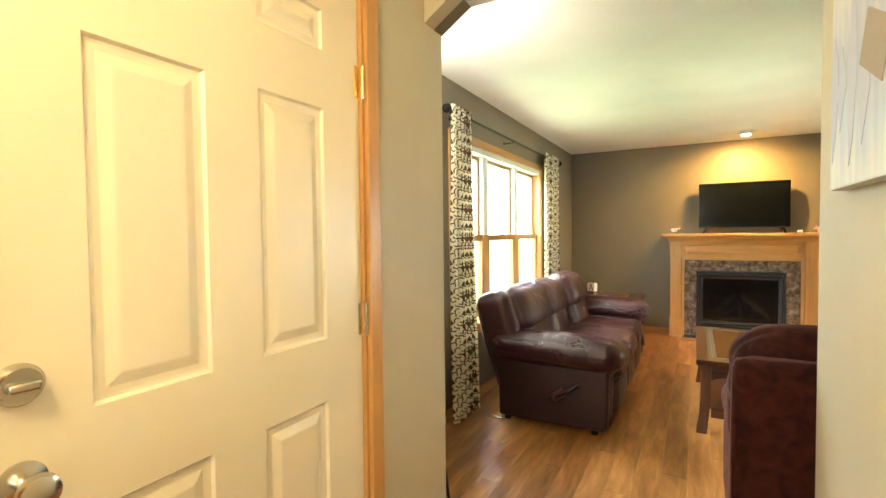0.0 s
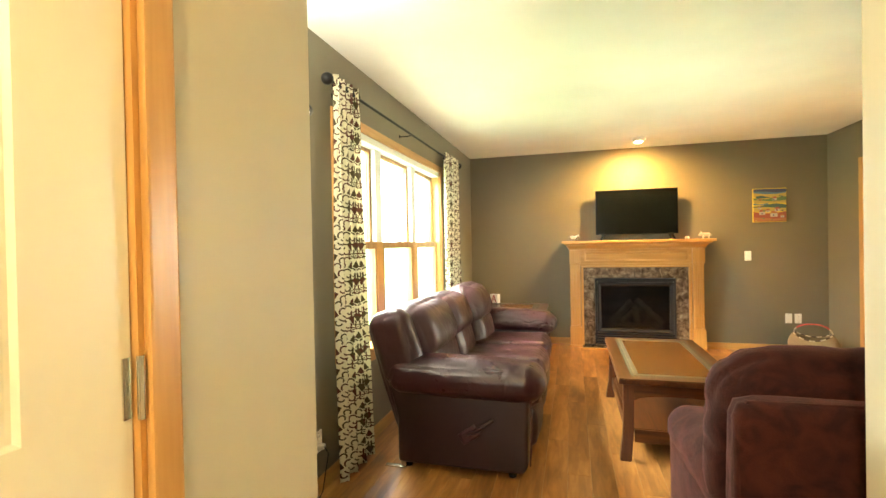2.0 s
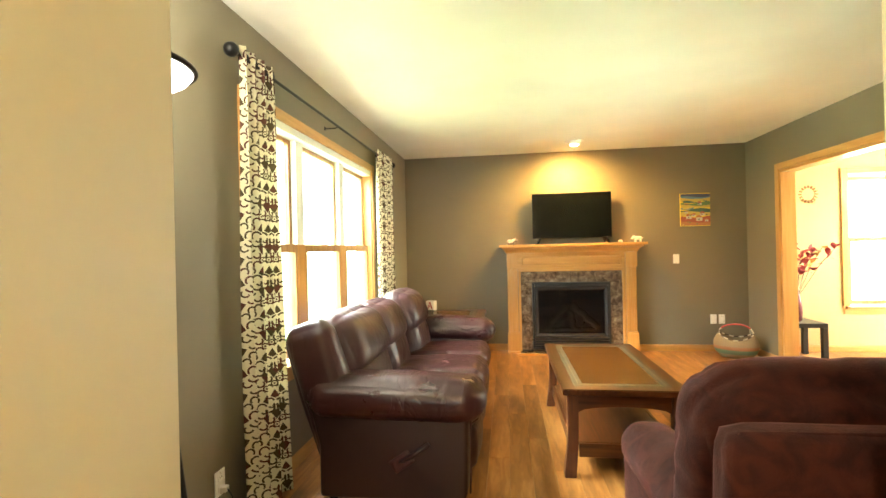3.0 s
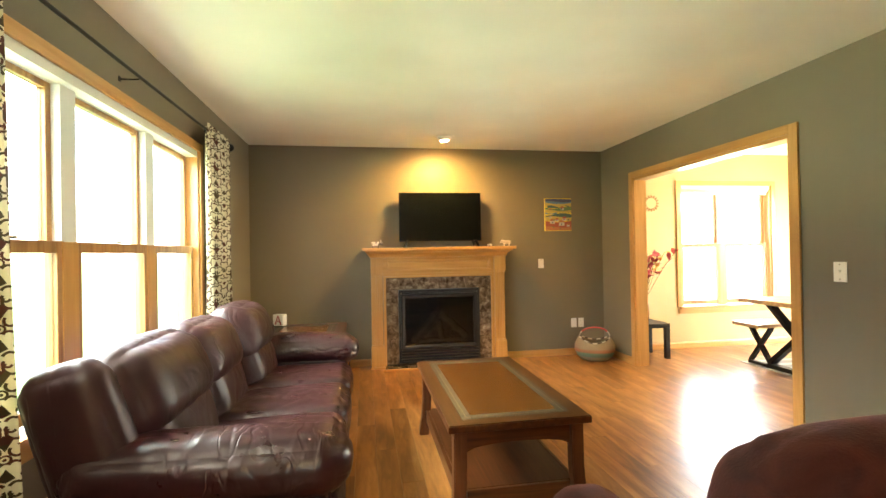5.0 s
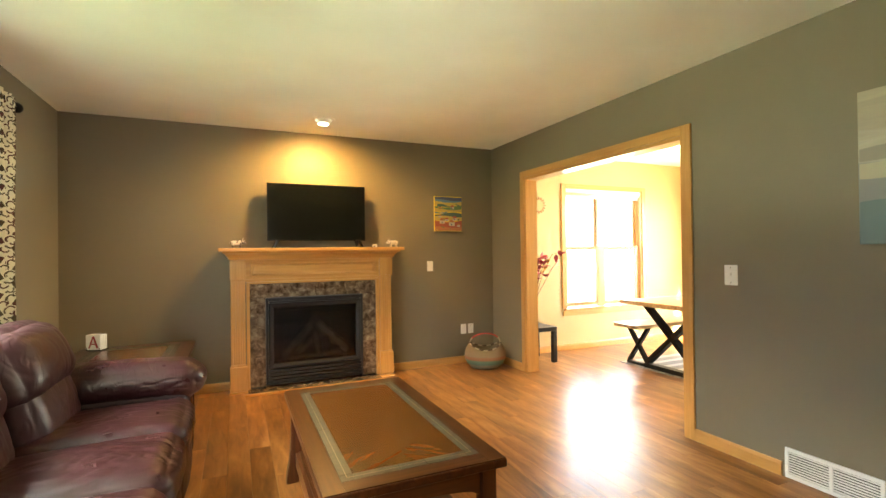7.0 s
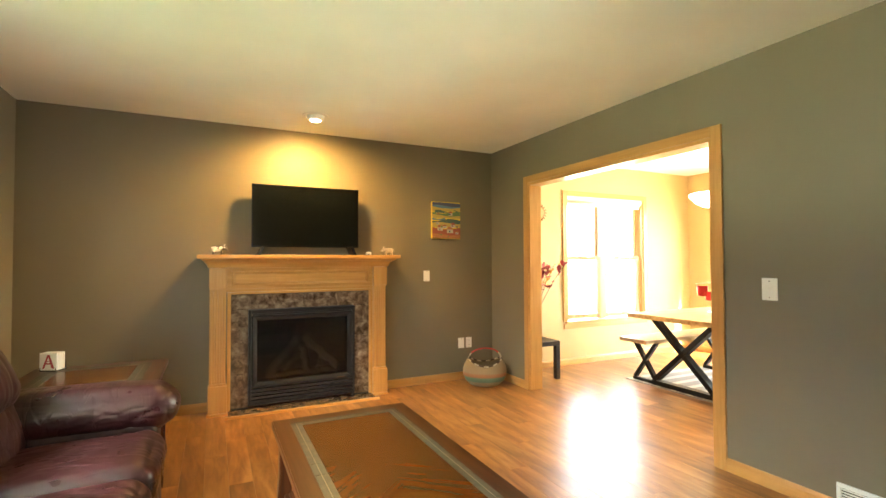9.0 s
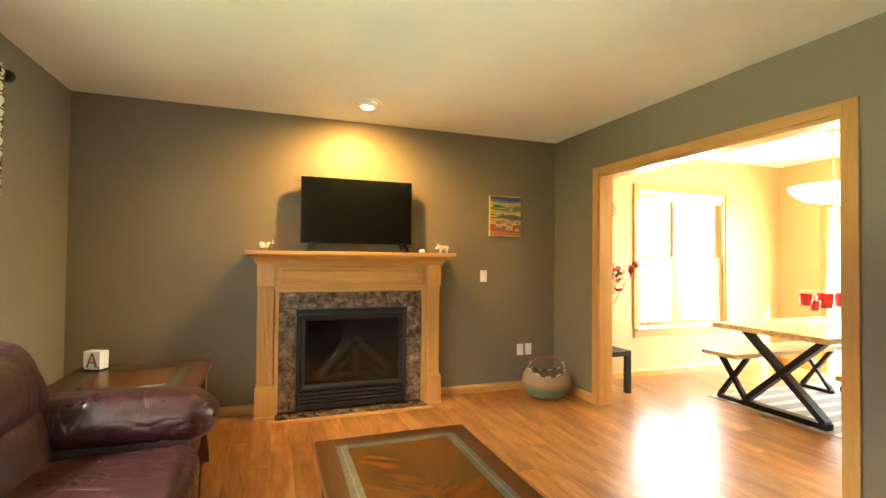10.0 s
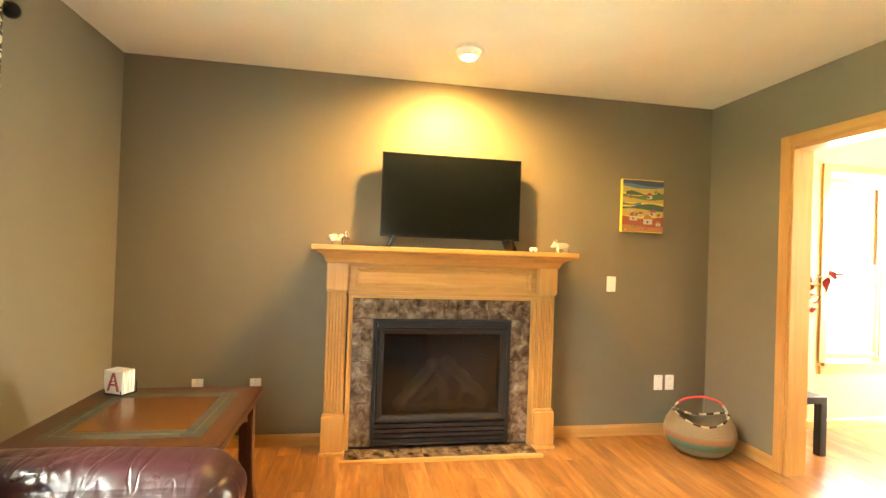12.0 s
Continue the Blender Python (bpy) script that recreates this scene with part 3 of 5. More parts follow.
part("shade_hem", box(-0.034, -0.026, -5.13, -3.90, 1.925, 1.965), M_LINER, win2, "white shade hem")

patio = tagged(new("door_2"), "white sliding patio door with two tall panes", "patio door", kind="structure")
part("door_frame", box(DE + 0.02, DE + 0.12, 4.25, 4.29, 0, 2.05), M_LINER, patio)
part("door_frame", box(DE + 0.02, DE + 0.12, 6.06, 6.10, 0, 2.05), M_LINER, patio)
part("door_frame", box(DE + 0.02, DE + 0.12, 4.29, 6.06, 2.01, 2.05), M_LINER, patio)
part("door_sill", box(DE + 0.0, DE + 0.12, 4.29, 6.06, 0, 0.03), M_LINER, patio)
for lo, x in ((4.29, DE + 0.05), (5.18, DE + 0.09)):
    leaf = part("door_leaf", box(x - 0.015, x + 0.015, lo, lo + 0.07, 0.03, 2.01, 0.003), M_LINER, patio)
    part("stile", box(x - 0.015, x + 0.015, lo + 0.81, lo + 0.88, 0.03, 2.01, 0.003), M_LINER, leaf)
    part("rail", box(x - 0.015, x + 0.015, lo + 0.07, lo + 0.81, 0.03, 0.12, 0.003), M_LINER, leaf)
    part("rail", box(x - 0.015, x + 0.015, lo + 0.07, lo + 0.81, 1.93, 2.01, 0.003), M_LINER, leaf)
    g = part("pane", box(x - 0.003, x + 0.003, lo + 0.07, lo + 0.81, 0.12, 1.93), M_GLASS, leaf)
    g.visible_shadow = False
for y0, y1, z0, z1 in ((4.18, 4.25, 0, 2.12), (6.10, 6.17, 0, 2.12), (4.25, 6.10, 2.05, 2.12)):
    part("casing", box(DE - 0.016, DE, y0, y1, z0, z1, 0.004), M_TRIM, patio, "honey oak casing")

# front door, closed: six raised panels
door = tagged(new("door_1"), "cream six-panel front door, closed, with nickel hardware", "door", kind="structure")
Y0, Y1, XF = 0.150, 1.054, DX - 0.012
rows = [(0.20, 0.872), (1.050, 1.690), (1.85, 1.96)]
cols = [(0.319, 0.545), (0.681, 0.901)]
b = bmesh.new()
ys = [Y0, cols[0][0], cols[0][1], cols[1][0], cols[1][1], Y1]
zs = [0.02, rows[0][0], rows[0][1], rows[1][0], rows[1][1], rows[2][0], rows[2][1], 2.055]
for i in range(0, 6, 2):
    box(XF - 0.042, XF, ys[i], ys[i + 1], zs[0], zs[-1], bm=b)
for c0, c1 in cols:
    for k in range(0, 8, 2):
        box(XF - 0.042, XF, c0, c1, zs[k], zs[k + 1], bm=b)
part("slab", b, M_DOOR, door)


def raised_panel(y0, y1, z0, z1):
    bb = bmesh.new()
    levels = [(0.0, 0.0), (0.006, -0.0075), (0.012, -0.0085), (0.024, -0.0085), (0.046, -0.0015), (0.050, -0.001)]
    rings = [[bb.verts.new((XF + d, y, z)) for y, z in ((y0 + o, z0 + o), (y1 - o, z0 + o), (y1 - o, z1 - o), (y0 + o, z1 - o))] for o, d in levels]
    for a, c in zip(rings, rings[1:]):
        for k in range(4):
            bb.faces.new((a[k], a[(k + 1) % 4], c[(k + 1) % 4], c[k]))
    bb.faces.new(rings[-1])
    back = [bb.verts.new((XF - 0.042, v.co.y, v.co.z)) for v in rings[0]]
    for k in range(4):
        bb.faces.new((rings[0][k], back[k], back[(k + 1) % 4], rings[0][(k + 1) % 4]))
    bb.faces.new(back)
    return bb


for c0, c1 in cols:
    for z0, z1 in rows:
        part("panel", raised_panel(c0, c1, z0, z1), M_DOOR, door)
turn_x = Matrix.Rotation(radians(90), 4, "Y")
for z, name, prof in ((0.965, "door_knob", [(0.033, 0), (0.033, 0.006), (0.012, 0.012), (0.011, 0.034), (0.024, 0.044), (0.0285, 0.056), (0.026, 0.068), (0.012, 0.074)]),
                      (1.118, "deadbolt", [(0.033, 0), (0.033, 0.008), (0.028, 0.016), (0.027, 0.018)])):
    k = part(name, lathe(prof, 32, m=Matrix.Translation((XF, 0.218, z)) @ turn_x), M_CHROME, door, "satin nickel " + name.replace("_", " "), "auto")
    if name == "deadbolt":
        part("thumb_turn", box(XF + 0.016, XF + 0.034, 0.198, 0.238, z - 0.007, z + 0.007, 0.005), M_CHROME, k, "", True)
for z in (0.33, 1.081, 1.803):
    m_h = M_BRASS if z > 1.5 else M_CHROME
    hg = part("hinge", tube([(DX + 0.004, 1.058, z - 0.050), (DX + 0.004, 1.058, z + 0.050)], 0.0065, 12), m_h, door, "", "auto")
    part("hinge_leaf", box(XF, XF + 0.003, 1.038, 1.053, z - 0.048, z + 0.048), m_h, hg)
part("jamb", box(DX - 0.14, DX + 0.001, 1.057, 1.0945, 0, 2.075), M_TRIM, door, "honey oak jamb")
part("jamb", box(DX - 0.14, DX + 0.001, 0.130, 0.147, 0, 2.075), M_TRIM, door, "honey oak jamb")
part("jamb", box(DX - 0.14, DX + 0.001, 0.147, 1.057, 2.058, 2.075), M_TRIM_Y, door, "honey oak jamb")
for y0, y1, z0, z1, mm in ((1.066, 1.124, 0, 2.14, M_TRIM), (0.070, 0.136, 0, 2.14, M_TRIM), (0.136, 1.066, 2.068, 2.14, M_TRIM_Y)):
    part("casing", box(DX + 0.0015, DX + 0.018, y0, y1, z0, z1, 0.005), mm, door, "honey oak casing")
part("threshold", box(DX - 0.14, DX + 0.01, 0.147, 1.057, 0.0, 0.018, 0.004), M_CHROME, door)


# fireplace
fp = thing("fireplace", (0.777, N, 0), "honey oak mantel fireplace with brown marble and black gas insert", "fireplace")


def mirror_x(fn):
    for s in (-1, 1):
        fn(s)


def pilaster(s):
    c = s * 0.690
    p = part("pilaster", box(c - 0.062, c + 0.062, -0.138, -0.001, 0.0, 1.20, 0.003), M_TRIM, fp)
    part("plinth", box(c - 0.070, c + 0.070, -0.178, -0.1385, 0.022, 0.240, 0.005), M_TRIM, p)
    part("plinth_cap", prism([(c - 0.070, 0.2405), (c + 0.070, 0.2405), (c + 0.058, 0.258), (c - 0.058, 0.258)], 1, -0.170, -0.1385), M_TRIM, p)
    part("plinth_base", box(c - 0.078, c + 0.078, -0.188, -0.1385, 0.0, 0.0215, 0.005), M_TRIM, p)
    part("cap_block", box(c - 0.066, c + 0.066, -0.176, -0.1385, 1.030, 1.199, 0.004), M_TRIM, p)
    part("flute_ground", box(c - 0.058, c + 0.058, -0.152, -0.1385, 0.2585, 1.018), M_TRIM, p)
    part("necking", box(c - 0.062, c + 0.062, -0.170, -0.1385, 1.0185, 1.0295, 0.003), M_TRIM, p)
    for k in range(6):
        x = c + (k - 2.5) * 0.0190
        part("reed", prism([(x - 0.0062, -0.1525), (x - 0.0045, -0.1625), (x + 0.0045, -0.1625), (x + 0.0062, -0.1525)], 2, 0.266, 1.010), M_TRIM, p)


mirror_x(pilaster)
frieze = part("frieze", box(-0.627, 0.627, -0.128, -0.001, 0.998, 1.20), M_TRIM_H, fp)
# bolection frame round a flat field: one mitred moulding with a stepped section
bb = bmesh.new()
rings = []
for o, y in ((0.0, -0.129), (0.0, -0.150), (0.006, -0.154), (0.013, -0.152), (0.018, -0.143), (0.024, -0.141), (0.028, -0.134), (0.028, -0.129)):
    rings.append([bb.verts.new(p) for p in ((-0.585 + o, y, 1.046 + o), (0.585 - o, y, 1.046 + o), (0.585 - o, y, 1.172 - o), (-0.585 + o, y, 1.172 - o))])
for a, c in zip(rings, rings[1:] + rings[:1]):
    for k in range(4):
        bb.faces.new((a[k], a[(k + 1) % 4], c[(k + 1) % 4], c[k]))
part("frieze_moulding", bb, M_TRIM_H, frieze)
part("field_panel", box(-0.556, 0.556, -0.1335, -0.1285, 1.075, 1.143, 0.002), M_TRIM_H, frieze)
part("bed_moulding", box(-0.627, 0.627, -0.150, -0.1285, 1.182, 1.1995, 0.005, 3), M_TRIM_H, frieze)
part("lower_bead", box(-0.627, 0.627, -0.146, -0.1285, 1.012, 1.024, 0.004, 3), M_TRIM_H, frieze)
part("inner_trim", box(-0.620, -0.600, -0.150, -0.10, 0.02, 0.997, 0.004), M_TRIM, fp)
part("inner_trim", box(0.600, 0.620, -0.150, -0.10, 0.02, 0.997, 0.004), M_TRIM, fp)
part("inner_trim", box(-0.5995, 0.5995, -0.150, -0.10, 0.979, 0.997, 0.004), M_TRIM_H, fp)
part("inner_bead", box(-0.5995, -0.592, -0.136, -0.10, 0.02, 0.9785, 0.002), M_TRIM, fp)
part("inner_bead", box(0.592, 0.5995, -0.136, -0.10, 0.02, 0.9785, 0.002), M_TRIM, fp)
crown = [(-0.001, 1.201), (-0.184, 1.201), (-0.190, 1.222), (-0.205, 1.240), (-0.232, 1.256), (-0.262, 1.264), (-0.268, 1.276), (-0.001, 1.276)]
cr = bmesh.new()
widths = [0.763, 0.763, 0.768, 0.778, 0.796, 0.812, 0.816, 0.816]
left = [cr.verts.new((-w, y, z)) for w, (y, z) in zip(widths, crown)]
right = [cr.verts.new((w, y, z)) for w, (y, z) in zip(widths, crown)]
for k in range(len(crown)):
    j = (k + 1) % len(crown)
    cr.faces.new((left[k], left[j], right[j], right[k]))
cr.faces.new(left)
cr.faces.new(right[::-1])
part("crown_moulding", cr, M_TRIM_H, fp, "", "auto")
part("mantel_shelf", box(-0.842, 0.842, -0.312, -0.001, 1.277, 1.308, 0.008, 3), M_TRIM_H, fp, "honey oak mantel shelf")


def marble(x0, x1, z0, z1):
    part("marble_tile", box(x0, x1, -0.125, -0.10, z0, z1, 0.0015), M_MARBLE, fp, "polished brown marble tile")


g = 0.0012
for k in range(3):
    z0 = 0.03 + k * 0.272
    marble(-0.591, -0.458, z0, z0 + 0.272 - g)
    marble(0.452, 0.591, z0, z0 + 0.272 - g)
for k in range(4):
    x0 = -0.591 + k * 0.2955
    marble(x0, x0 + 0.2955 - g, 0.846, 0.974)
backing = part("surround_backing", box(-0.599, -0.456, -0.0995, -0.001, 0.0, 0.99), M_FIREBOX, fp)
part("surround_backing", box(0.450, 0.599, -0.0995, -0.001, 0.0, 0.99), M_FIREBOX, fp)
part("surround_backing", box(-0.456, 0.450, -0.0995, -0.001, 0.846, 0.99), M_FIREBOX, fp)
for k in range(5):
    x0 = -0.612 + k * 0.2448
    part("hearth_tile", box(x0, x0 + 0.2448 - g, -0.285, -0.126, 0.0, 0.018, 0.0015), M_MARBLE, fp, "polished brown marble tile")
part("hearth_edge", box(-0.640, 0.640, -0.312, -0.286, 0.0, 0.021, 0.005), M_TRIM_H, fp)

ins = part("insert_frame", box(-0.457, -0.434, -0.150, -0.02, 0.045, 0.842, 0.004), M_FIREBOX, fp, "black enamelled gas fire insert")
part("frame_side", box(0.428, 0.451, -0.150, -0.02, 0.045, 0.842, 0.004), M_FIREBOX, ins)
part("frame_top", box(-0.434, 0.428, -0.158, -0.02, 0.812, 0.842, 0.006), M_FIREBOX, ins)
part("frame_lip", box(-0.425, 0.419, -0.1505, -0.12, 0.796, 0.8115, 0.004), M_FIREBOX, ins)
part("frame_bottom", box(-0.434, 0.428, -0.158, -0.02, 0.045, 0.060, 0.004), M_FIREBOX, ins)
for k in range(4):
    z = 0.064 + k * 0.031
    part("louver", prism([(-0.157, z), (-0.120, z + 0.009), (-0.120, z + 0.019), (-0.157, z + 0.021)], 0, -0.433, 0.427), M_FIREBOX, ins)
bz = bmesh.new()
loops = []
for x0, x1, y, z0, z1 in ((-0.433, 0.427, -0.150, 0.190, 0.795), (-0.425, 0.419, -0.156, 0.198, 0.787), (-0.410, 0.404, -0.154, 0.213, 0.772), (-0.388, 0.382, -0.144, 0.232, 0.752), (-0.388, 0.382, -0.132, 0.232, 0.752), (-0.433, 0.427, -0.132, 0.190, 0.795)):
    loops.append([bz.verts.new(p) for p in ((x0, y, z0), (x1, y, z0), (x1, y, z1), (x0, y, z1))])
for a, c in zip(loops, loops[1:] + loops[:1]):
    for k in range(4):
        bz.faces.new((a[k], a[(k + 1) % 4], c[(k + 1) % 4], c[k]))
part("glass_bezel", bz, M_FIREBOX, ins)
part("fire_glass", box(-0.387, 0.381, -0.140, -0.136, 0.233, 0.751), M_SMOKE, ins, "smoked fire glass")
bb = box(-0.41, 0.404, -0.020, -0.012, 0.215, 0.80)
box(-0.411, -0.400, -0.104, -0.021, 0.215, 0.80, bm=bb)
box(0.394, 0.405, -0.104, -0.021, 0.215, 0.80, bm=bb)
box(-0.399, 0.393, -0.104, -0.021, 0.190, 0.232, bm=bb)
part("firebox_lining", bb, M_LINING, fp, "firebox lining, greyed for haze on the glass")
part("maker_plate", box(0.28, 0.36, -0.1585, -0.1562, 0.203, 0.207), M_CHROME, ins)


def log(x0, z0, y0, x1, z1, y1, r, n=9):
    pts = [(x0 + (x1 - x0) * k / n + 0.008 * math.sin(k * 2.1), y0 + (y1 - y0) * k / n, z0 + (z1 - z0) * k / n + 0.006 * math.cos(k * 1.7)) for k in range(n + 1)]
    return tube(pts, [r * (0.82 + 0.25 * abs(math.sin(k * 1.3 + x0 * 9))) for k in range(n + 1)], 9)


for q in ((-0.30, 0.27, -0.090, -0.03, 0.56, -0.050, 0.040), (-0.17, 0.30, -0.045, 0.10, 0.52, -0.040, 0.030), (0.03, 0.27, -0.095, 0.00, 0.50, -0.062, 0.034),
          (0.02, 0.57, -0.052, 0.31, 0.30, -0.085, 0.042), (0.12, 0.27, -0.06, 0.20, 0.45, -0.045, 0.026), (-0.31, 0.265, -0.05, 0.31, 0.268, -0.05, 0.030)):
    part("fire_log", log(*q), M_LOG, fp, "grey ceramic fire log", True)

# television on the mantel
tv = thing("television", (0.798, N - 0.150, 1.308), "black flat-screen television, off, on the oak mantel", "television")
part("housing", box(-0.459, 0.459, 0.004, 0.050, 0.069, 0.604, 0.006), M_BLACKP, tv)
part("rear_cover", box(-0.30, 0.30, 0.0505, 0.075, 0.075, 0.40, 0.010), M_BLACKP, tv)
part("bezel", box(-0.461, 0.461, -0.006, 0.003, 0.067, 0.606, 0.003), M_BLACKP, tv)
part("screen", box(-0.453, 0.453, -0.0085, -0.0062, 0.082, 0.599), M_SCREEN, tv, "black glossy screen")
part("badge", box(0.36, 0.41, -0.0092, -0.0062, 0.070, 0.075), M_CHROME, tv)
for x in (-0.375, 0.375):
    s = 1 if x > 0 else -1
    part("foot", prism([(x - 0.012, 0.070), (x + 0.014, 0.070), (x + s * 0.030 + 0.012, 0.006), (x + s * 0.030 + 0.010, 0.0), (x + s * 0.030 - 0.012, 0.0)], 1, -0.105, 0.075, 0.002), M_BLACKP, tv, "", "auto")


def beast(name, at, scale, material, label, turn):
    """A small four-legged figurine, one plain mesh."""
    bb = cushion((0.085, 0.036, 0.042), 0.017, cuts=5, m=Matrix.Translation((0, 0, 0.045)))
    cushion((0.034, 0.028, 0.034), 0.014, cuts=4, bm=bb, m=Matrix.Translation((0.050, 0, 0.052)) @ Matrix.Rotation(0.5, 4, "Y"))
    cushion((0.024, 0.018, 0.018), 0.008, cuts=3, bm=bb, m=Matrix.Translation((0.066, 0, 0.040)))
    for x in (-0.030, 0.028):
        for y in (-0.011, 0.011):
            tube([(x, y, 0.034), (x + 0.002, y, 0.014), (x + 0.001, y, 0.0)], [0.009, 0.006, 0.007], 7, bm=bb)
    for y in (-1, 1):
        tube([(0.048, y * 0.010, 0.066), (0.046, y * 0.020, 0.074), (0.052, y * 0.024, 0.084)], [0.004, 0.003, 0.001], 6, bm=bb)
    tube([(-0.042, 0, 0.058), (-0.052, 0, 0.050), (-0.053, 0, 0.028)], [0.004, 0.003, 0.003], 6, bm=bb)
    bmesh.ops.scale(bb, vec=(scale, scale, scale), verts=bb.verts)
    ob = part(name, bb, material, None, label, True)
    ob.matrix_basis = pose(*at, 0, 0, turn)
    ob["category"] = "figurine"
    return ob


beast("bull_figurine", (0.080, N - 0.23, 1.3085), 1.02, M_PIED, "black and white bull figurine on the oak mantel", 5)
beast("bear_figurine", (1.530, N - 0.23, 1.3085), 1.0, M_CREAM, "cream stone animal figurine on the oak mantel", 182)
rock = part("keepsake_stone", cushion((0.052, 0.036, 0.030), 0.014, cuts=5, wrinkle=0.004, seed=4, scale=30, m=Matrix.Translation((0, 0, 0.0145))), M_PIED, None, "small glossy keepsake stone on the oak mantel", True)
rock.matrix_basis, rock["category"] = pose(1.340, N - 0.215, 1.3085), "ornament"


# electrical plates
def plate(name, at, axis, kind, label, w=0.068, h=0.110):
    """A cover plate on a wall: axis gives the way it faces."""
    t = thing(name, at, label, "wall plate")
    t.matrix_basis = pose(*at) @ {"-y": pose(0, 0, 0), "-x": pose(0, 0, 0, 0, 0, -90), "+x": pose(0, 0, 0, 0, 0, 90)}[axis]
    part("cover", box(-w / 2, w / 2, -0.0065, -0.0005, -h / 2, h / 2, 0.003), M_WHITE, t)
    if kind == "toggle":
        part("toggle", box(-0.005, 0.005, -0.016, -0.0066, -0.004, 0.012, 0.002), M_WHITE, t)
    elif kind == "outlet":
        for dz in (-0.024, 0.024):
            s = part("socket", box(-0.017, 0.017, -0.0085, -0.0066, dz - 0.014, dz + 0.014, 0.004), M_WHITE, t)
            for dx in (-0.006, 0.006):
                part("slot", box(dx - 0.001, dx + 0.001, -0.0090, -0.0086, dz - 0.002, dz + 0.007), M_BLACK, s)
    else:
        part("rocker", box(-0.017, 0.017, -0.0095, -0.0066, -0.033, 0.033, 0.002), M_WHITE, t)
    for dz in (-0.045, 0.045):
        part("screw", tube([(0, -0.0066, dz), (0, -0.0078, dz)], 0.003, 8), M_CHROME, t)
    return t


plate("light_switch", (2.020, N, 1.098), "-y", "rocker", "white rocker switch on the taupe wall beside the mantel")
plate("light_switch", (E, 3.776, 1.090), "-x", "toggle", "white toggle switch on the taupe wall beside the oak casing", 0.08, 0.122)
plate("wall_outlet", (2.420, N, 0.380), "-y", "blank", "white cable plate low on the taupe wall above the basket")
plate("wall_outlet", (2.512, N, 0.380), "-y", "outlet", "white double outlet low on the taupe wall above the basket")
plate("wall_outlet", (-0.755, N, 0.385), "-y", "outlet", "white outlet on the taupe wall behind the end table")
plate("wall_outlet", (-0.410, N, 0.385), "-y", "blank", "white cable plate on the taupe wall behind the end table")
plate("wall_outlet", (W, 2.66, 0.27), "+x", "outlet", "white outlet low on the taupe wall beside the curtain")
plug = thing("power_plug", (W + 0.010, 2.66, 0.247), "white lamp plug in the low outlet", "plug")
part("plug_body", box(0, 0.030, -0.014, 0.014, -0.012, 0.012, 0.005), M_WHITE, plug, "", True)
part("cord", tube([(0.030, 0, 0), (0.055, -0.005, -0.03), (0.05, -0.06, -0.20), (0.07, -0.20, -0.244), (0.16, -0.50, -0.244)], 0.0028, 7), M_BLACK, plug, "black lamp cord", True)

# return-air grille
vent = thing("return_air_grille", (E, 3.27, 0.0), "white slotted return air grille low on the taupe wall", "vent grille")
X = -0.012
part("frame", box(X, -0.0005, -0.215, 0.215, 0.004, 0.024, 0.003), M_VENT, vent)
part("frame", box(X, -0.0005, -0.215, 0.215, 0.146, 0.166, 0.003), M_VENT, vent)
for y in (-0.207, 0.0, 0.207):
    part("frame_bar", box(X, -0.0005, y - 0.0085, y + 0.0085, 0.0245, 0.1455, 0.001), M_VENT, vent)
# flat black sheet gives the dark between the slats, no duct is built
part("backing", box(-0.0022, -0.0006, -0.197, 0.197, 0.026, 0.144), M_BLACK, vent, "black sheet for the shade behind the slats")
for k in range(9):
    z = 0.0285 + k * 0.0135
    for y0, y1 in ((-0.198, -0.009), (0.009, 0.198)):
        part("slat", prism([(-0.0105, z), (-0.004, z + 0.0045), (-0.004, z + 0.0062), (-0.0105, z + 0.0024)], 1, y0, y1), M_VENT, vent)


# pictures
def canvas(name, at, facing, w, h, material, label, depth=0.03):
    t = thing(name, at, label, "painting")
    t.matrix_basis = pose(*at) @ {"-y": pose(0, 0, 0), "-x": pose(0, 0, 0, 0, 0, -90)}[facing]
    part("canvas", box(-w / 2, w / 2, -depth, -0.002, 0, h, 0.003), material, t)
    return t


def plain(name, color, rough=0.5):
    return mat(name, color, rough)


art = canvas("village_painting", (2.237, N, 1.482), "-y", 0.330, 0.385, plain("painted_yellow", (0.72, 0.52, 0.05)), "small bright canvas of a village with hills on the taupe wall")
P = {"deep_blue": (0.02, 0.06, 0.22), "sky_blue": (0.10, 0.28, 0.50), "hill_green": (0.12, 0.28, 0.08), "wheat": (0.75, 0.55, 0.10), "clay_red": (0.50, 0.08, 0.03), "house_white": (0.75, 0.72, 0.62), "tree_teal": (0.03, 0.14, 0.12), "brick_orange": (0.62, 0.22, 0.05)}
PM = {k: paint("painted_" + k, tuple(0.55 * c + 0.04 for c in v), 0.45, 60, 0.5) for k, v in P.items()}
rng = random.Random(5)
lift = [0.0]


def patch(name, color, pts):
    lift[0] += 0.00012
    bb = prism([(x - 0.165, z) for x, z in pts], 1, -0.0312 - lift[0], -0.0301)
    part(name, bb, PM[color], art)


def hill(color, z0, z1, x0=0.002, x1=0.328, n=12, sway=0.012, phase=0.0):
    top = [(x0 + (x1 - x0) * k / n, z1 + sway * math.sin(phase + 5.0 * k / n)) for k in range(n + 1)]
    patch("painted_hill", color, [(x0, z0), (x1, z0)] + top[::-1])


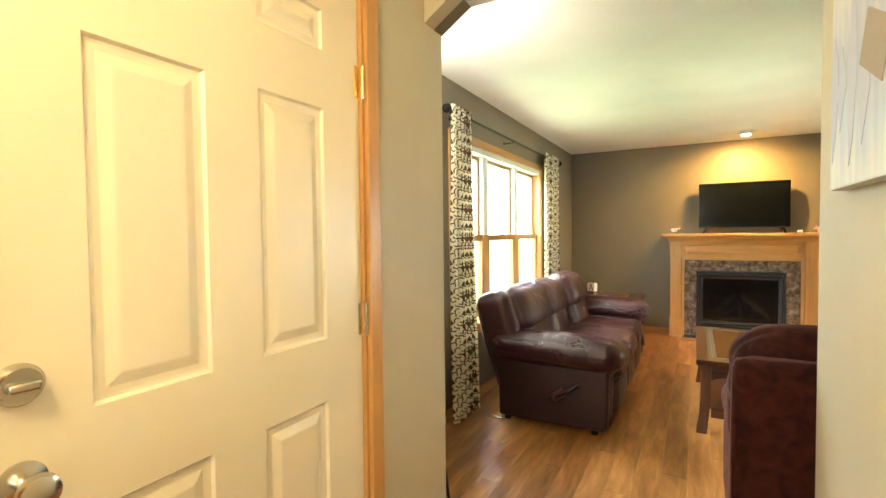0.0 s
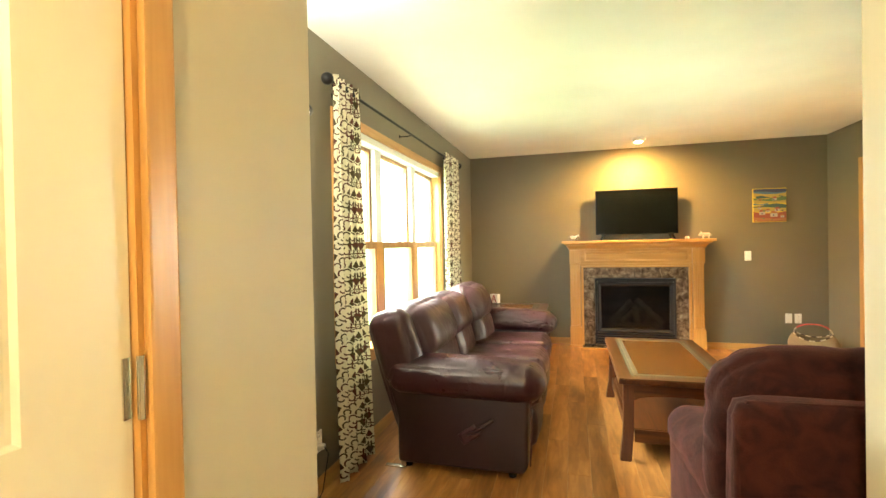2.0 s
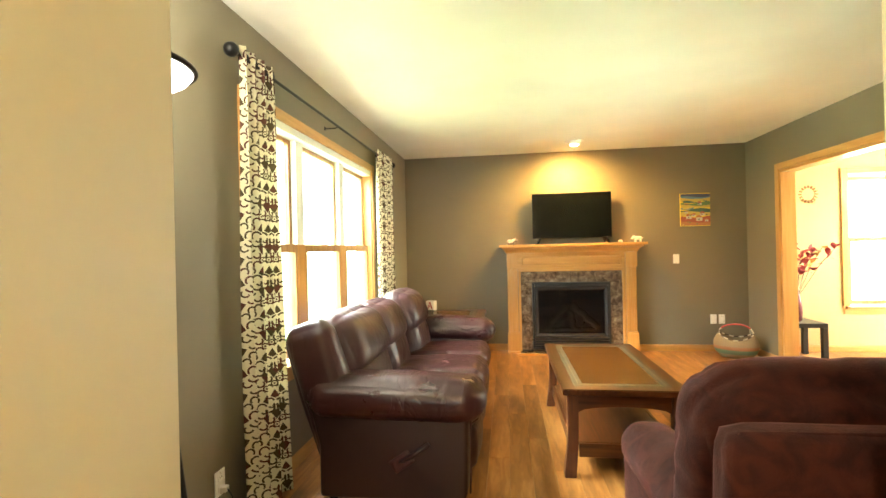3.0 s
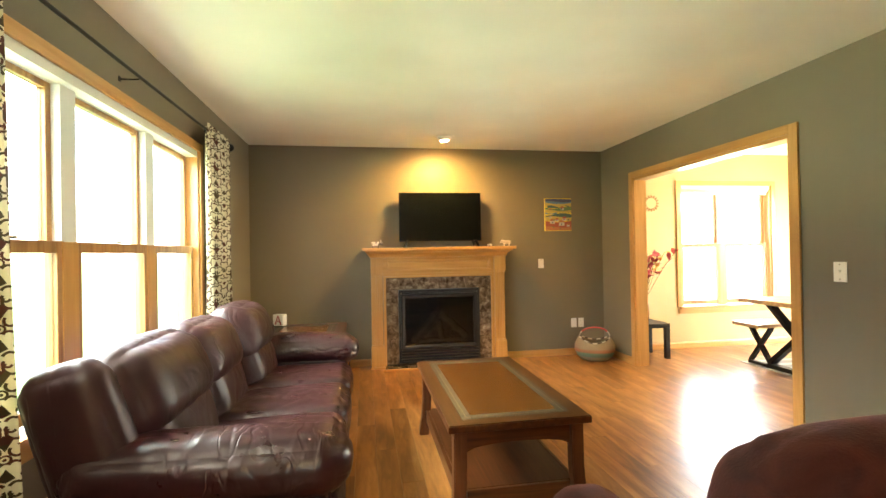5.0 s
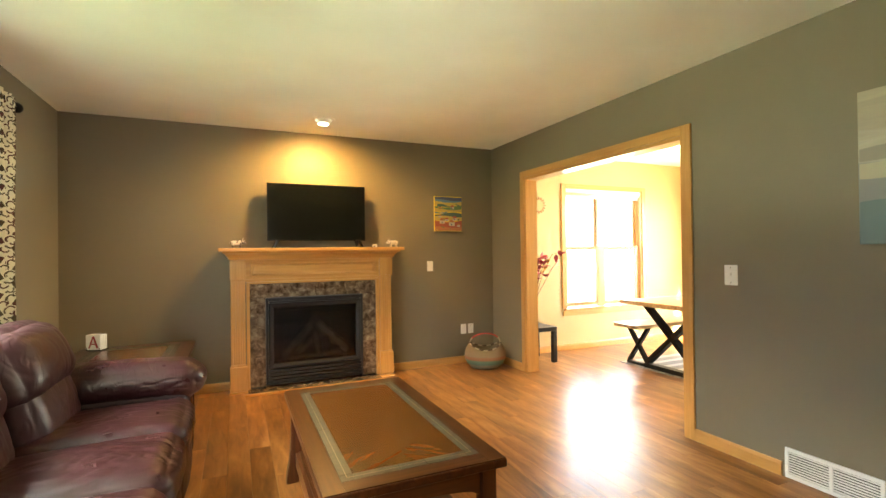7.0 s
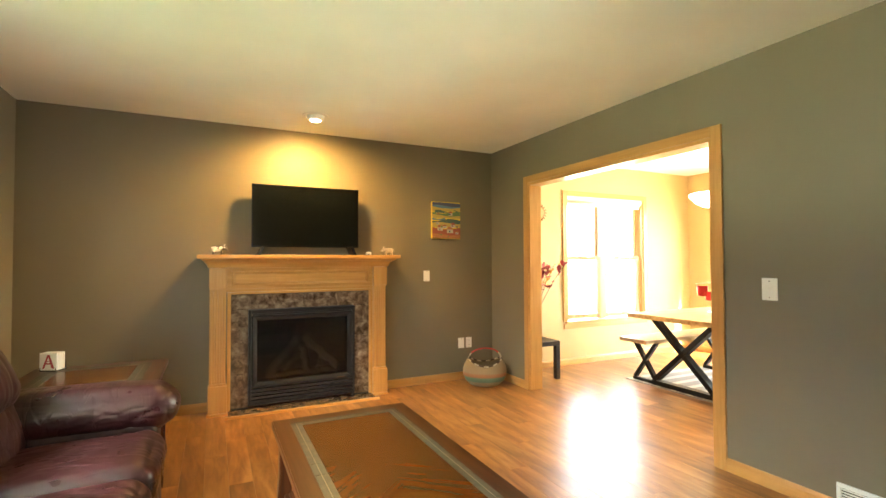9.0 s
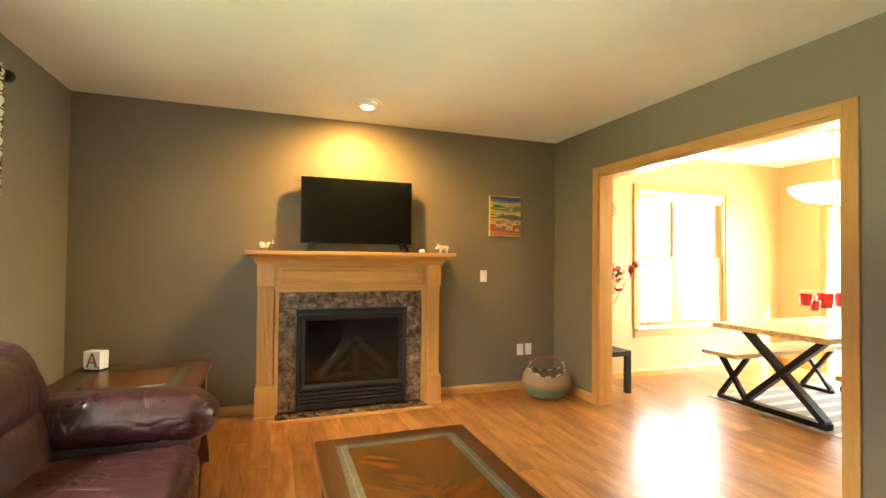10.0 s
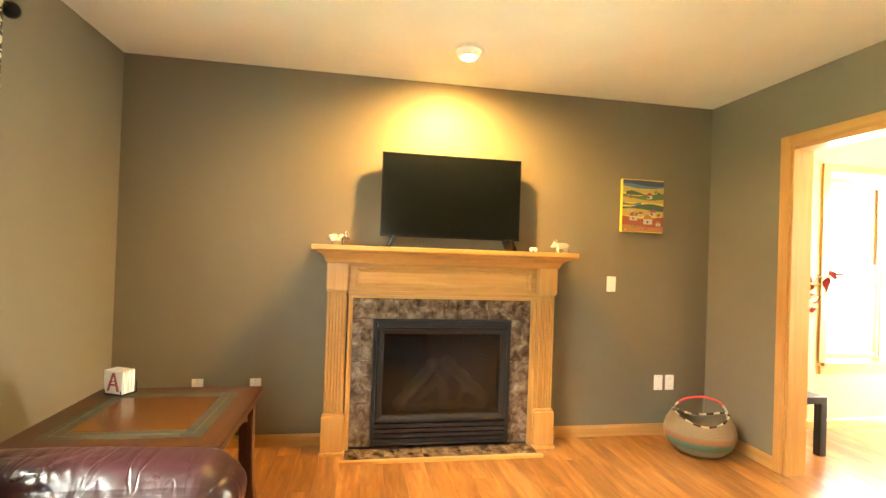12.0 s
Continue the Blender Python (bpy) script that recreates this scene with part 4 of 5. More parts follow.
hill("deep_blue", 0.33, 0.378, sway=0.002)
hill("sky_blue", 0.318, 0.345, sway=0.008, phase=1)
hill("wheat", 0.285, 0.325, sway=0.010, phase=2)
hill("tree_teal", 0.270, 0.290, 0.03, 0.22, phase=0.5)
hill("hill_green", 0.235, 0.276, sway=0.012, phase=3)
hill("wheat", 0.215, 0.245, sway=0.010, phase=1.5)
hill("sky_blue", 0.195, 0.212, 0.002, 0.15, phase=2.5, sway=0.006)
hill("tree_teal", 0.150, 0.196, sway=0.014, phase=4.5)
hill("wheat", 0.120, 0.165, sway=0.008, phase=0.2)
hill("clay_red", 0.004, 0.110, sway=0.010, phase=2.2)
hill("brick_orange", 0.004, 0.045, sway=0.008, phase=1.2)
for hx, hz, s, roof in ((0.19, 0.245, 0.045, "clay_red"), (0.045, 0.150, 0.034, "brick_orange"), (0.06, 0.085, 0.060, "clay_red"), (0.17, 0.060, 0.070, "brick_orange"), (0.215, 0.120, 0.050, "clay_red"), (0.125, 0.110, 0.040, "clay_red"), (0.27, 0.05, 0.035, "brick_orange")):
    patch("painted_house", "house_white", [(hx, hz), (hx + s, hz), (hx + s, hz + s * 0.55), (hx, hz + s * 0.55)])
    patch("painted_roof", roof, [(hx - 0.004, hz + s * 0.55), (hx + s + 0.004, hz + s * 0.55), (hx + s * 0.75, hz + s), (hx + s * 0.2, hz + s * 0.95)])
    patch("painted_window", "deep_blue", [(hx + s * 0.35, hz + s * 0.12), (hx + s * 0.55, hz + s * 0.12), (hx + s * 0.55, hz + s * 0.36), (hx + s * 0.35, hz + s * 0.36)])
for _ in range(26):
    x, z, r = rng.uniform(0.015, 0.31), rng.choice((0.02, 0.04, 0.13, 0.17, 0.2, 0.26, 0.29)) + rng.uniform(-0.008, 0.01), rng.uniform(0.005, 0.013)
    patch("painted_bush", rng.choice(("tree_teal", "hill_green", "wheat", "clay_red")), [(x + r * math.cos(a * 0.9), z + r * 0.8 * math.sin(a * 0.9)) for a in range(7)])

blue = canvas("abstract_painting", (JX, 0.835, 1.430), "-x", 0.90, 0.75, M_ART_BLUE, "large blue and cream abstract canvas on the entry wall", 0.036)
for k, (y, z, w, h, a, c) in enumerate(((-0.150, 0.235, 0.14, 0.10, 28, (0.30, 0.24, 0.17)), (0.10, 0.52, 0.12, 0.20, -12, (0.22, 0.22, 0.28)), (0.25, 0.30, 0.16, 0.10, 10, (0.62, 0.60, 0.52)))):
    bb = box(-w / 2, w / 2, -0.0385, -0.0362, -h / 2, h / 2)
    part("paint_block", bb, paint("abstract_block_%s" % "abc"[k], c, 0.5, 30, 0.6), blue).matrix_basis = pose(y, 0, z, 0, a, 0)
M_STROKE = paint("abstract_stroke", (0.46, 0.49, 0.62), 0.5, 30, 0.6)
for x, z0, z1 in ((-0.43, 0.06, 0.34), (-0.37, 0.12, 0.30), (-0.30, 0.04, 0.40), (-0.22, 0.07, 0.27), (-0.04, 0.06, 0.30), (0.20, 0.10, 0.40)):
    bb = prism([(x, z0), (x + 0.022, z0 + 0.05), (x + 0.045, (z0 + z1) / 2), (x + 0.035, z1 - 0.05), (x + 0.010, z1), (x - 0.020, (z0 + z1) / 2)], 1, -0.0372, -0.0362)
    part("paint_stroke", bb, M_STROKE, blue)
sea = canvas("seascape_painting", (E, 2.612, 1.262), "-x", 1.02, 0.72, M_ART_SEA, "wide grey and ochre seascape canvas on the taupe wall", 0.036)

for k, (z0, z1, c) in enumerate(((0.0, 0.20, (0.13, 0.19, 0.21)), (0.20, 0.30, (0.22, 0.23, 0.24)), (0.30, 0.385, (0.40, 0.36, 0.27)), (0.385, 0.45, (0.26, 0.24, 0.20)))):
    top = [(-0.505 + 1.01 * q / 16, z1 + 0.008 * math.sin(q * 0.9 + k * 2)) for q in range(17)]
    bb = prism([(-0.505, z0 + 0.004), (0.505, z0 + 0.004)] + top[::-1], 1, -0.0372 - 0.0001 * (4 - k), -0.0361)
    part("paint_band", bb, paint("seascape_band_%s" % "abcd"[k], c, 0.5, 25, 0.5), sea)

# recessed light over the mantel
dl = thing("recessed_light", (0.790, 6.105, H), "white recessed eyeball light, lit, in the ceiling over the mantel", "ceiling light")
part("trim_ring", lathe([(0.072, -0.006), (0.100, -0.005), (0.104, -0.0005), (0.102, -0.0002)], 36), M_WHITE, dl, "", "auto")
part("eyeball", lathe([(0.044, -0.040), (0.060, -0.032), (0.074, -0.005), (0.074, -0.0005)], 32), M_WHITE, dl, "", "auto")
part("bulb", lathe([(0.036, -0.044), (0.040, -0.0425), (0.038, -0.038)], 24), M_BULB, dl, "glowing bulb")


# curtains and rod
def curtain(at, width, height, folds, depth, label, seed, flare=0.0):
    t = thing("curtain", at, label, "curtain", "printed curtains at the triple window")
    r = random.Random(seed)
    nu, nv = folds * 14, 40
    bb = bmesh.new()
    uv = bb.loops.layers.uv.new("UVMap")
    grid, arc = [], []
    for i in range(nv + 1):
        v = i / nv
        row, s, prev, srow = [], 0.0, None, []
        w = width * (1 + flare * v)
        amp = depth * (0.75 + 0.35 * v)
        for j in range(nu + 1):
            u = j / nu
            ph = 2 * math.pi * folds * u
            x = amp * math.sin(ph + 0.5 * math.sin(3.1 * v + seed)) + 0.006 * noise.noise(Vector((u * 6, v * 3, seed)))
            y = w * u + 0.010 * math.sin(2 * ph) + 0.012 * noise.noise(Vector((u * 3, v * 2.3, seed + 9)))
            z = -height * v
            p = Vector((x, y, z))
            flat = Vector((x, y, 0))
            if prev is not None:
                s += (flat - prev).length
            prev = flat
            row.append(bb.verts.new(p))
            srow.append((s, z))
        grid.append(row)
        arc.append(srow)
    total = arc[0][-1][0]
    for i in range(nv):
        for j in range(nu):
            f = bb.faces.new((grid[i][j], grid[i][j + 1], grid[i + 1][j + 1], grid[i + 1][j]))
            for loop, (a, c) in zip(f.loops, ((i, j), (i, j + 1), (i + 1, j + 1), (i + 1, j))):
                loop[uv].uv = (arc[a][c][0] / arc[a][-1][0] * total, arc[a][c][1])
    ob = part("cloth_panel", bb, M_CURTAIN, t, "", True)
    ob.modifiers.new("thickness", "SOLIDIFY").thickness = 0.0025
    for k in range(folds):
        part("grommet", lathe([(0.021, -0.002), (0.026, -0.002), (0.026, 0.002), (0.021, 0.002)], 18, m=Matrix.Translation((0, width * (k + 0.5) / folds, -0.045)) @ Matrix.Rotation(radians(90), 4, "X")), M_BLACK, t, "black grommet", "auto")
    return t


curtain((-1.155, 2.728, 2.215), 0.322, 2.185, 4, 0.034, "cream curtain with brown scroll print on rod beside the lamp", 3, 0.36)
curtain((-1.155, 4.965, 2.215), 0.56, 2.185, 5, 0.036, "cream curtain with brown scroll print, sunlit, behind the end table", 8, 0.05)
rod = thing("curtain_rod", (-1.155, 2.70, 2.172), "black metal curtain rod with ball finials above the window", "curtain rod")
part("pole", tube([(0, 0, 0), (0, 2.86, 0)], 0.0095, 12), M_BLACK, rod, "", "auto")
for y in (-0.028, 2.888):
    part("finial", lathe([(0.004, -0.034), (0.018, -0.030), (0.031, -0.012), (0.033, 0.0), (0.031, 0.012), (0.018, 0.030), (0.004, 0.034)], 20, m=Matrix.Translation((0, y, 0)) @ Matrix.Rotation(radians(90), 4, "X")), M_BLACK, rod, "", True)
for y in (0.19, 1.27, 2.66):
    br = part("bracket", tube([(W + 1.155 + 0.001, y, -0.016), (-0.03, y, -0.016), (0.0, y, -0.013)], 0.004, 8), M_BLACK, rod)
    part("bracket_plate", box(W + 1.155 + 0.0005, W + 1.155 + 0.006, y - 0.009, y + 0.009, -0.028, -0.002, 0.002), M_BLACK, br)

# reclining sofa
so = thing("reclining_sofa", (-0.62, 4.05, 0.0), "creased oxblood leather reclining sofa in front of the triple window", "sofa")


def leather_part(name, bb, parent=so, label=""):
    return part(name, bb, M_LEATHER, parent, label, True)


base = leather_part("base", box(-0.31, 0.385, -0.80, 0.80, 0.055, 0.30, 0.02))
side = [(-0.315, 0.040), (0.405, 0.040), (0.430, 0.075), (0.440, 0.46), (0.40, 0.50), (-0.16, 0.53), (-0.33, 0.53), (-0.375, 0.485), (-0.355, 0.455), (-0.315, 0.30)]
for s, y0, y1 in ((-1, -1.045, -0.800), (1, 0.805, 1.045)):
    arm = part("arm", prism(side, 1, y0, y1, 0.022), M_LEATHER_FLAT, so, "smooth oxblood side panel with shade in its colour", True)
    arm.data.set_sharp_from_angle(angle=radians(50))
    m = Matrix.Translation((0.060, (y0 + y1) / 2 + s * 0.012, 0.522 if s < 0 else 0.548)) @ Matrix.Rotation(radians(1.0), 4, "Y")
    part("arm_pad", cushion((0.90, 0.290, 0.215), 0.100, (0.02, 0.01, 0.018), 60, 0.003, 3 + s, 4.0, m=m, fold=(0.009, 1, 9.0)), M_LEATHER_ARM, arm, "", True)
    seam = part("piping", tube([(0.443, y0 + 0.012 if s < 0 else y1 - 0.012, 0.09), (0.452, y0 + 0.012 if s < 0 else y1 - 0.012, 0.30), (0.452, y0 + 0.012 if s < 0 else y1 - 0.012, 0.46)], 0.005, 8), M_LEATHER, arm)
seats = [(-0.535, 0.52, 1), (0.0, 0.50, 2), (0.535, 0.52, 3)]
for y, w, seed in seats:
    m = Matrix.Translation((0.115, y, 0.382)) @ Matrix.Rotation(radians(-2), 4, "Y") @ Matrix.Rotation(radians(0.6 * (seed - 2)), 4, "Z")
    seat = part("seat_cushion", cushion((0.72, w + 0.016, 0.180), 0.072, (0.02, 0.006, 0.030), 52, 0.004, seed + 10, 3.2, m=m, fold=(0.014, 0, 5.5)), M_LEATHER_SEAT, so, "", True)
    leather_part("footrest_panel", cushion((0.105, w, 0.25), 0.050, (0.022, 0.0, 0.0), 30, 0.004, seed + 20, 4.5, m=Matrix.Translation((0.405, y, 0.200)), fold=(0.012, 2, 8.0)), so)
# added black sheet that stands in for the shade under the base
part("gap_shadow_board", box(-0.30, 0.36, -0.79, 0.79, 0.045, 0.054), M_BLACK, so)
backs = [(-0.60, 0.64, 0.0, 0.0, 31), (0.02, 0.54, -0.010, -0.015, 32), (0.61, 0.58, 0.050, 0.010, 33)]
for y, w, fwd, up, seed in backs:
    lean = Matrix.Rotation(radians(-14), 4, "Y")
    low = leather_part("back_cushion", cushion((0.24, w - 0.03, 0.34), 0.095, (0.030, 0.01, 0.0), 36, 0.003, seed, 4.0, m=Matrix.Translation((-0.235 + fwd, y, 0.535)) @ lean, fold=(0.016, 2, 6.0)), so)
    leather_part("head_pillow", cushion((0.27, w + 0.025, 0.385), 0.125, (0.055, 0.014, 0.010), 52, 0.004, seed + 9, 3.0, m=Matrix.Translation((-0.290 + fwd, y, 0.738 + up)) @ Matrix.Rotation(radians(-23), 4, "Y"), fold=(0.016, 2, 5.0)), low)
shell = [(-0.33, 0.30), (-0.24, 0.30), (-0.36, 0.84), (-0.40, 0.875), (-0.440, 0.87), (-0.450, 0.83), (-0.385, 0.50)]
leather_part("back_shell", prism(shell, 1, -0.955, 0.955, 0.018), so)
for s in (-1, 1):
    wing = cushion((0.260, 0.155, 0.72), 0.070, (0.014, 0.012, 0.02), 36, 0.003, 50 + s, 5.0, m=Matrix.Translation((-0.300, s * 0.955, 0.545)) @ Matrix.Rotation(radians(-17), 4, "Y"))
    leather_part("back_wing", wing, so)
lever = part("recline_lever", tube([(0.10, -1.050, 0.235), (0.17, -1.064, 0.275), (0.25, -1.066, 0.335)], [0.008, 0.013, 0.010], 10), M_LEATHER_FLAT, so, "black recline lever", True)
part("lever_cup", cushion((0.12, 0.012, 0.07), 0.006, cuts=4, m=Matrix.Translation((0.11, -1.046, 0.235)) @ Matrix.Rotation(radians(-35), 4, "Y")), M_LEATHER, lever, "", True)
for x in (-0.27, 0.34):
    for y in (-0.98, 0.98):
        part("glide_foot", lathe([(0.022, 0.0), (0.024, 0.012), (0.016, 0.045)], 16, m=Matrix.Translation((x, y, 0.0))), M_BLACKP, so, "", "auto")
part("rear_bracket", box(-0.40, -0.27, -1.035, -1.005, 0.001, 0.010, 0.003), M_CHROME, so, "bright metal rear bracket")
part("rear_bracket_post", box(-0.300, -0.272, -1.032, -1.008, 0.0105, 0.050, 0.003), M_CHROME, so)


# occasional tables: slate border, veneer quarters
def inlaid_top(t, lx, ly, z, border, strip, thick=0.034):
    slab = part("tabletop", box(-lx / 2, lx / 2, -ly / 2, ly / 2, z - thick, z - 0.004, 0.006, 3), M_CHERRY, t, "dark cherry tabletop")
    x0, y0 = lx / 2 - 0.004, ly / 2 - 0.004
    bx, by = lx / 2 - border, ly / 2 - border
    zt = (z - 0.0042, z)
    for s in (-1, 1):
        a, c = sorted((s * x0, s * bx))
        part("border_board", box(a, c, -y0, y0, *zt, 0.001), M_BORDER, slab)
        a, c = sorted((s * y0, s * by))
        part("border_board", box(-bx + 0.0004, bx - 0.0004, a, c, *zt, 0.001), M_BORDER_X, slab)
    ix, iy = bx - strip, by - strip
    cuts = [-by, -by + strip, -0.05, 0.05, by - strip, by]
    for s in (-1, 1):
        a, c = sorted((s * bx, s * ix))
        for p, q in zip(cuts, cuts[1:]):
            mm = M_SLATE if abs(q - p) > 0.11 else M_SLATE_DARK
            part("slate_tile", box(a + 0.0008, c - 0.0008, p + 0.0008, q - 0.0008, z - 0.0042, z + 0.0003), mm, slab, "grey-green slate tile")
        a, c = sorted((s * by, s * iy))
        for p, q in ((-ix, -0.05), (-0.05, 0.05), (0.05, ix)):
            part("slate_tile", box(p + 0.0008, q - 0.0008, a + 0.0008, c - 0.0008, z - 0.0042, z + 0.0003), M_SLATE if q - p > 0.11 else M_SLATE_DARK, slab, "grey-green slate tile")
    mx, my = bx - strip / 2, by - strip / 2
    for q in (-1, 1):
        part("inlay_line", box(q * mx - 0.0013, q * mx + 0.0013, -my - 0.0013, my + 0.0013, z + 0.0004, z + 0.0010), M_INLAY, slab, "thin pale inlay line")
        part("inlay_line", box(-mx + 0.0014, mx - 0.0014, q * my - 0.0013, q * my + 0.0013, z + 0.0004, z + 0.0010), M_INLAY, slab, "thin pale inlay line")
    for k, (pts, m) in enumerate((([(-ix, -iy), (0, -iy), (0, 0), (-ix, 0)], M_QUARTER_A), ([(0, -iy), (ix, -iy), (ix, 0), (0, 0)], M_QUARTER_B), ([(0, 0), (ix, 0), (ix, iy), (0, iy)], M_QUARTER_A), ([(-ix, 0), (0, 0), (0, iy), (-ix, iy)], M_QUARTER_B))):
        part("veneer_quarter", prism([(x + (0.0003 if x <= 0 else -0.0003), y) for x, y in pts], 2, z - 0.0042, z - 0.0002), m, slab, "amber book-matched veneer")
    return slab


def veneer(name, angle):
    m = mat(name, (0.2, 0.08, 0.02), 0.24)
    tc = node(m, "TexCoord")
    sp = node(m, "SeparateXYZ", [("Vector", tc.outputs["Object"])])
    c_, s_ = math.cos(radians(angle)), math.sin(radians(angle))
    along = _mathn(m, "ADD", _mathn(m, "MULTIPLY", sp.outputs[0], c_), _mathn(m, "MULTIPLY", sp.outputs[1], s_))
    across = _mathn(m, "SUBTRACT", _mathn(m, "MULTIPLY", sp.outputs[1], c_), _mathn(m, "MULTIPLY", sp.outputs[0], s_))
    fan = node(m, "CombineXYZ", [(0, _mathn(m, "MULTIPLY", along, 2.6)), (1, _mathn(m, "MULTIPLY", across, 17.0))])
    n = noisy(m, 1.0, 5, fan.outputs[0], 0.9)
    big = noisy(m, 3.0, 2, coords(m))
    s = _mathn(m, "ADD", _mathn(m, "MULTIPLY", n, 0.75), _mathn(m, "MULTIPLY", big, 0.25))
    wire(m, ramp(m, s, [(0.34, (0.050, 0.014, 0.0020)), (0.50, (0.070, 0.021, 0.0032)), (0.66, (0.092, 0.030, 0.0048))]), "Base Color")
    bsdf(m).inputs["Coat Weight"].default_value = 0.04
    bsdf(m).inputs["Coat Roughness"].default_value = 0.15
    bsdf(m).inputs["Specular IOR Level"].default_value = 0.22
    return m


M_QUARTER_A, M_QUARTER_B = veneer("amber_veneer_slant", 38), veneer("amber_veneer_counter_slant", -38)
M_SLATE_DARK = stone("dark_slate", [(0.3, (0.018, 0.018, 0.013)), (0.6, (0.038, 0.036, 0.024)), (0.8, (0.055, 0.046, 0.03))], 14, 0.4)
bsdf(M_CHERRY).inputs["Specular IOR Level"].default_value = 0.35
M_INLAY = mat("pale_inlay", (0.17, 0.15, 0.10), 0.4)
M_BORDER = wood("amber_brown_border", (0.030, 0.008, 0.002), (0.066, 0.020, 0.0045), 0.28, (26, 1.6, 26), coat=0.0)
M_BORDER_X = wood("amber_brown_border_crosswise", (0.030, 0.008, 0.002), (0.066, 0.020, 0.0045), 0.28, (1.6, 26, 26), coat=0.0)
for _m2 in (M_BORDER, M_BORDER_X):
    bsdf(_m2).inputs["Specular IOR Level"].default_value = 0.22
M_CHERRY_X = wood("dark_cherry_crosswise", (0.040, 0.011, 0.004), (0.110, 0.034, 0.010), 0.32, (1.6, 26, 26), coat=0.15)


def apron(along, half, at, z0, z1, rise, t):
    """An arched rail between the legs."""
    n = 14
    low = [(-half + 2 * half * k / n, z0 + rise * (1 - (2 * k / n - 1) ** 2) ** 0.5 if 0 < k < n else z0) for k in range(n + 1)]
    out = low + [(half, z1), (-half, z1)]
    if along == "x":
        return part("apron", prism(out, 1, at - 0.010, at + 0.010), M_CHERRY_X, t)
    return part("apron", prism(out, 0, at - 0.010, at + 0.010), M_CHERRY, t)


def splay_leg(t, x, y, z1, sx, sy, w=0.060):
    """A square leg that flares outward to its foot."""
    bb = bmesh.new()
    rings = []
    for z, o, k in ((z1, 0.0, 1.0), (z1 * 0.55, 0.002, 0.96), (z1 * 0.30, 0.008, 0.98), (z1 * 0.10, 0.020, 1.05), (0.0, 0.024, 1.06)):
        cx, cy, h = x + sx * o, y + sy * o, w * k / 2
        rings.append([bb.verts.new((cx + a * h, cy + c * h, z)) for a, c in ((-1, -1), (1, -1), (1, 1), (-1, 1))])
    for a, c in zip(rings, rings[1:]):
        for k in range(4):
            bb.faces.new((a[k], a[(k + 1) % 4], c[(k + 1) % 4], c[k]))
    bb.faces.new(rings[0])
    bb.faces.new(rings[-1][::-1])
    bmesh.ops.recalc_face_normals(bb, faces=bb.faces)
    bmesh.ops.bevel(bb, geom=[e for e in bb.edges if e.calc_face_angle(0) > 1.0], offset=0.004, segments=2, affect="EDGES")
    return part("leg", bb, M_CHERRY_V, t)


def low_table(name, at, lx, ly, h, shelf, label, category, border=0.072, strip=0.058):
    t = thing(name, at, label, category)
    inlaid_top(t, lx, ly, h, border, strip)
    hx, hy = lx / 2 - 0.058, ly / 2 - 0.062
    for sx in (-1, 1):
        for sy in (-1, 1):
            splay_leg(t, sx * hx, sy * hy, h - 0.0345, sx, sy)
    zt = h - 0.035
    for s in (-1, 1):
        apron("x", hx - 0.031, s * hy, zt - 0.105, zt, 0.032, t)
        apron("y", hy - 0.031, s * hx, zt - 0.105, zt, 0.038, t)
        part("shelf_rail", box(-hx + 0.031, hx - 0.031, s * hy - 0.010, s * hy + 0.010, shelf - 0.075, shelf - 0.0005, 0.003), M_CHERRY_X, t)
        part("shelf_rail", box(s * hx - 0.010, s * hx + 0.010, -hy + 0.031, hy - 0.031, shelf - 0.075, shelf - 0.0005, 0.003), M_CHERRY, t)
    part("shelf", box(-hx + 0.012, hx - 0.012, -hy + 0.012, hy - 0.012, shelf - 0.022, shelf, 0.002), M_CHERRY, t)
    return t


low_table("coffee_table", (0.645, 4.012, 0.0), 0.670, 1.250, 0.490, 0.175, "dark cherry coffee table with slate border, on the plank floor", "coffee table", 0.075, 0.048)
low_table("end_table", (-0.560, 5.520, 0.0), 0.700, 0.700, 0.610, 0.200, "dark cherry end table with slate border beside the sofa", "end table", 0.085, 0.070)

# coaster stand with its letter
co = thing("coaster_stand", (-0.800, 5.785, 0.6103), "white stone coasters with a red letter on the end table", "coasters", turn=-24)
part("stand", box(-0.050, 0.050, -0.036, 0.040, 0.0, 0.006, 0.001), M_BLACK, co, "black wire stand")
for x in (-0.044, 0.044):
    part("stand_wire", tube([(x, -0.038, 0.003), (x, -0.038, 0.022)], 0.0022, 6), M_BLACK, co)
    part("stand_wire", tube([(x, 0.040, 0.003), (x, 0.040, 0.050)], 0.0022, 6), M_BLACK, co)
for k in range(4):
    y = -0.030 + k * 0.0165
    part("coaster", box(-0.0505, 0.0505, y - 0.006, y + 0.006, 0.0065, 0.1075, 0.004), M_WHITE, co)
for pts in ([(-0.032, 0.018), (-0.022, 0.018), (0.006, 0.098), (-0.004, 0.098)], [(0.022, 0.018), (0.036, 0.018), (0.008, 0.098), (-0.002, 0.098)], [(-0.020, 0.042), (0.022, 0.042), (0.020, 0.050), (-0.017, 0.050)], [(-0.020, 0.056), (0.018, 0.060), (0.017, 0.064), (-0.018, 0.060)]):
    part("letter_stroke", prism(pts, 1, -0.0372 - 0.0002 * len(pts), -0.0362), M_INK, co)

# rocker recliner in velour, seen from behind
rc = thing("velour_recliner", (0.865, 2.10, 0.0), "dark russet velour recliner with its back to the wall", "armchair")
RL = -0.032


def velour(name, bb, parent=rc):
    return part(name, bb, M_VELOUR, parent, "", True)


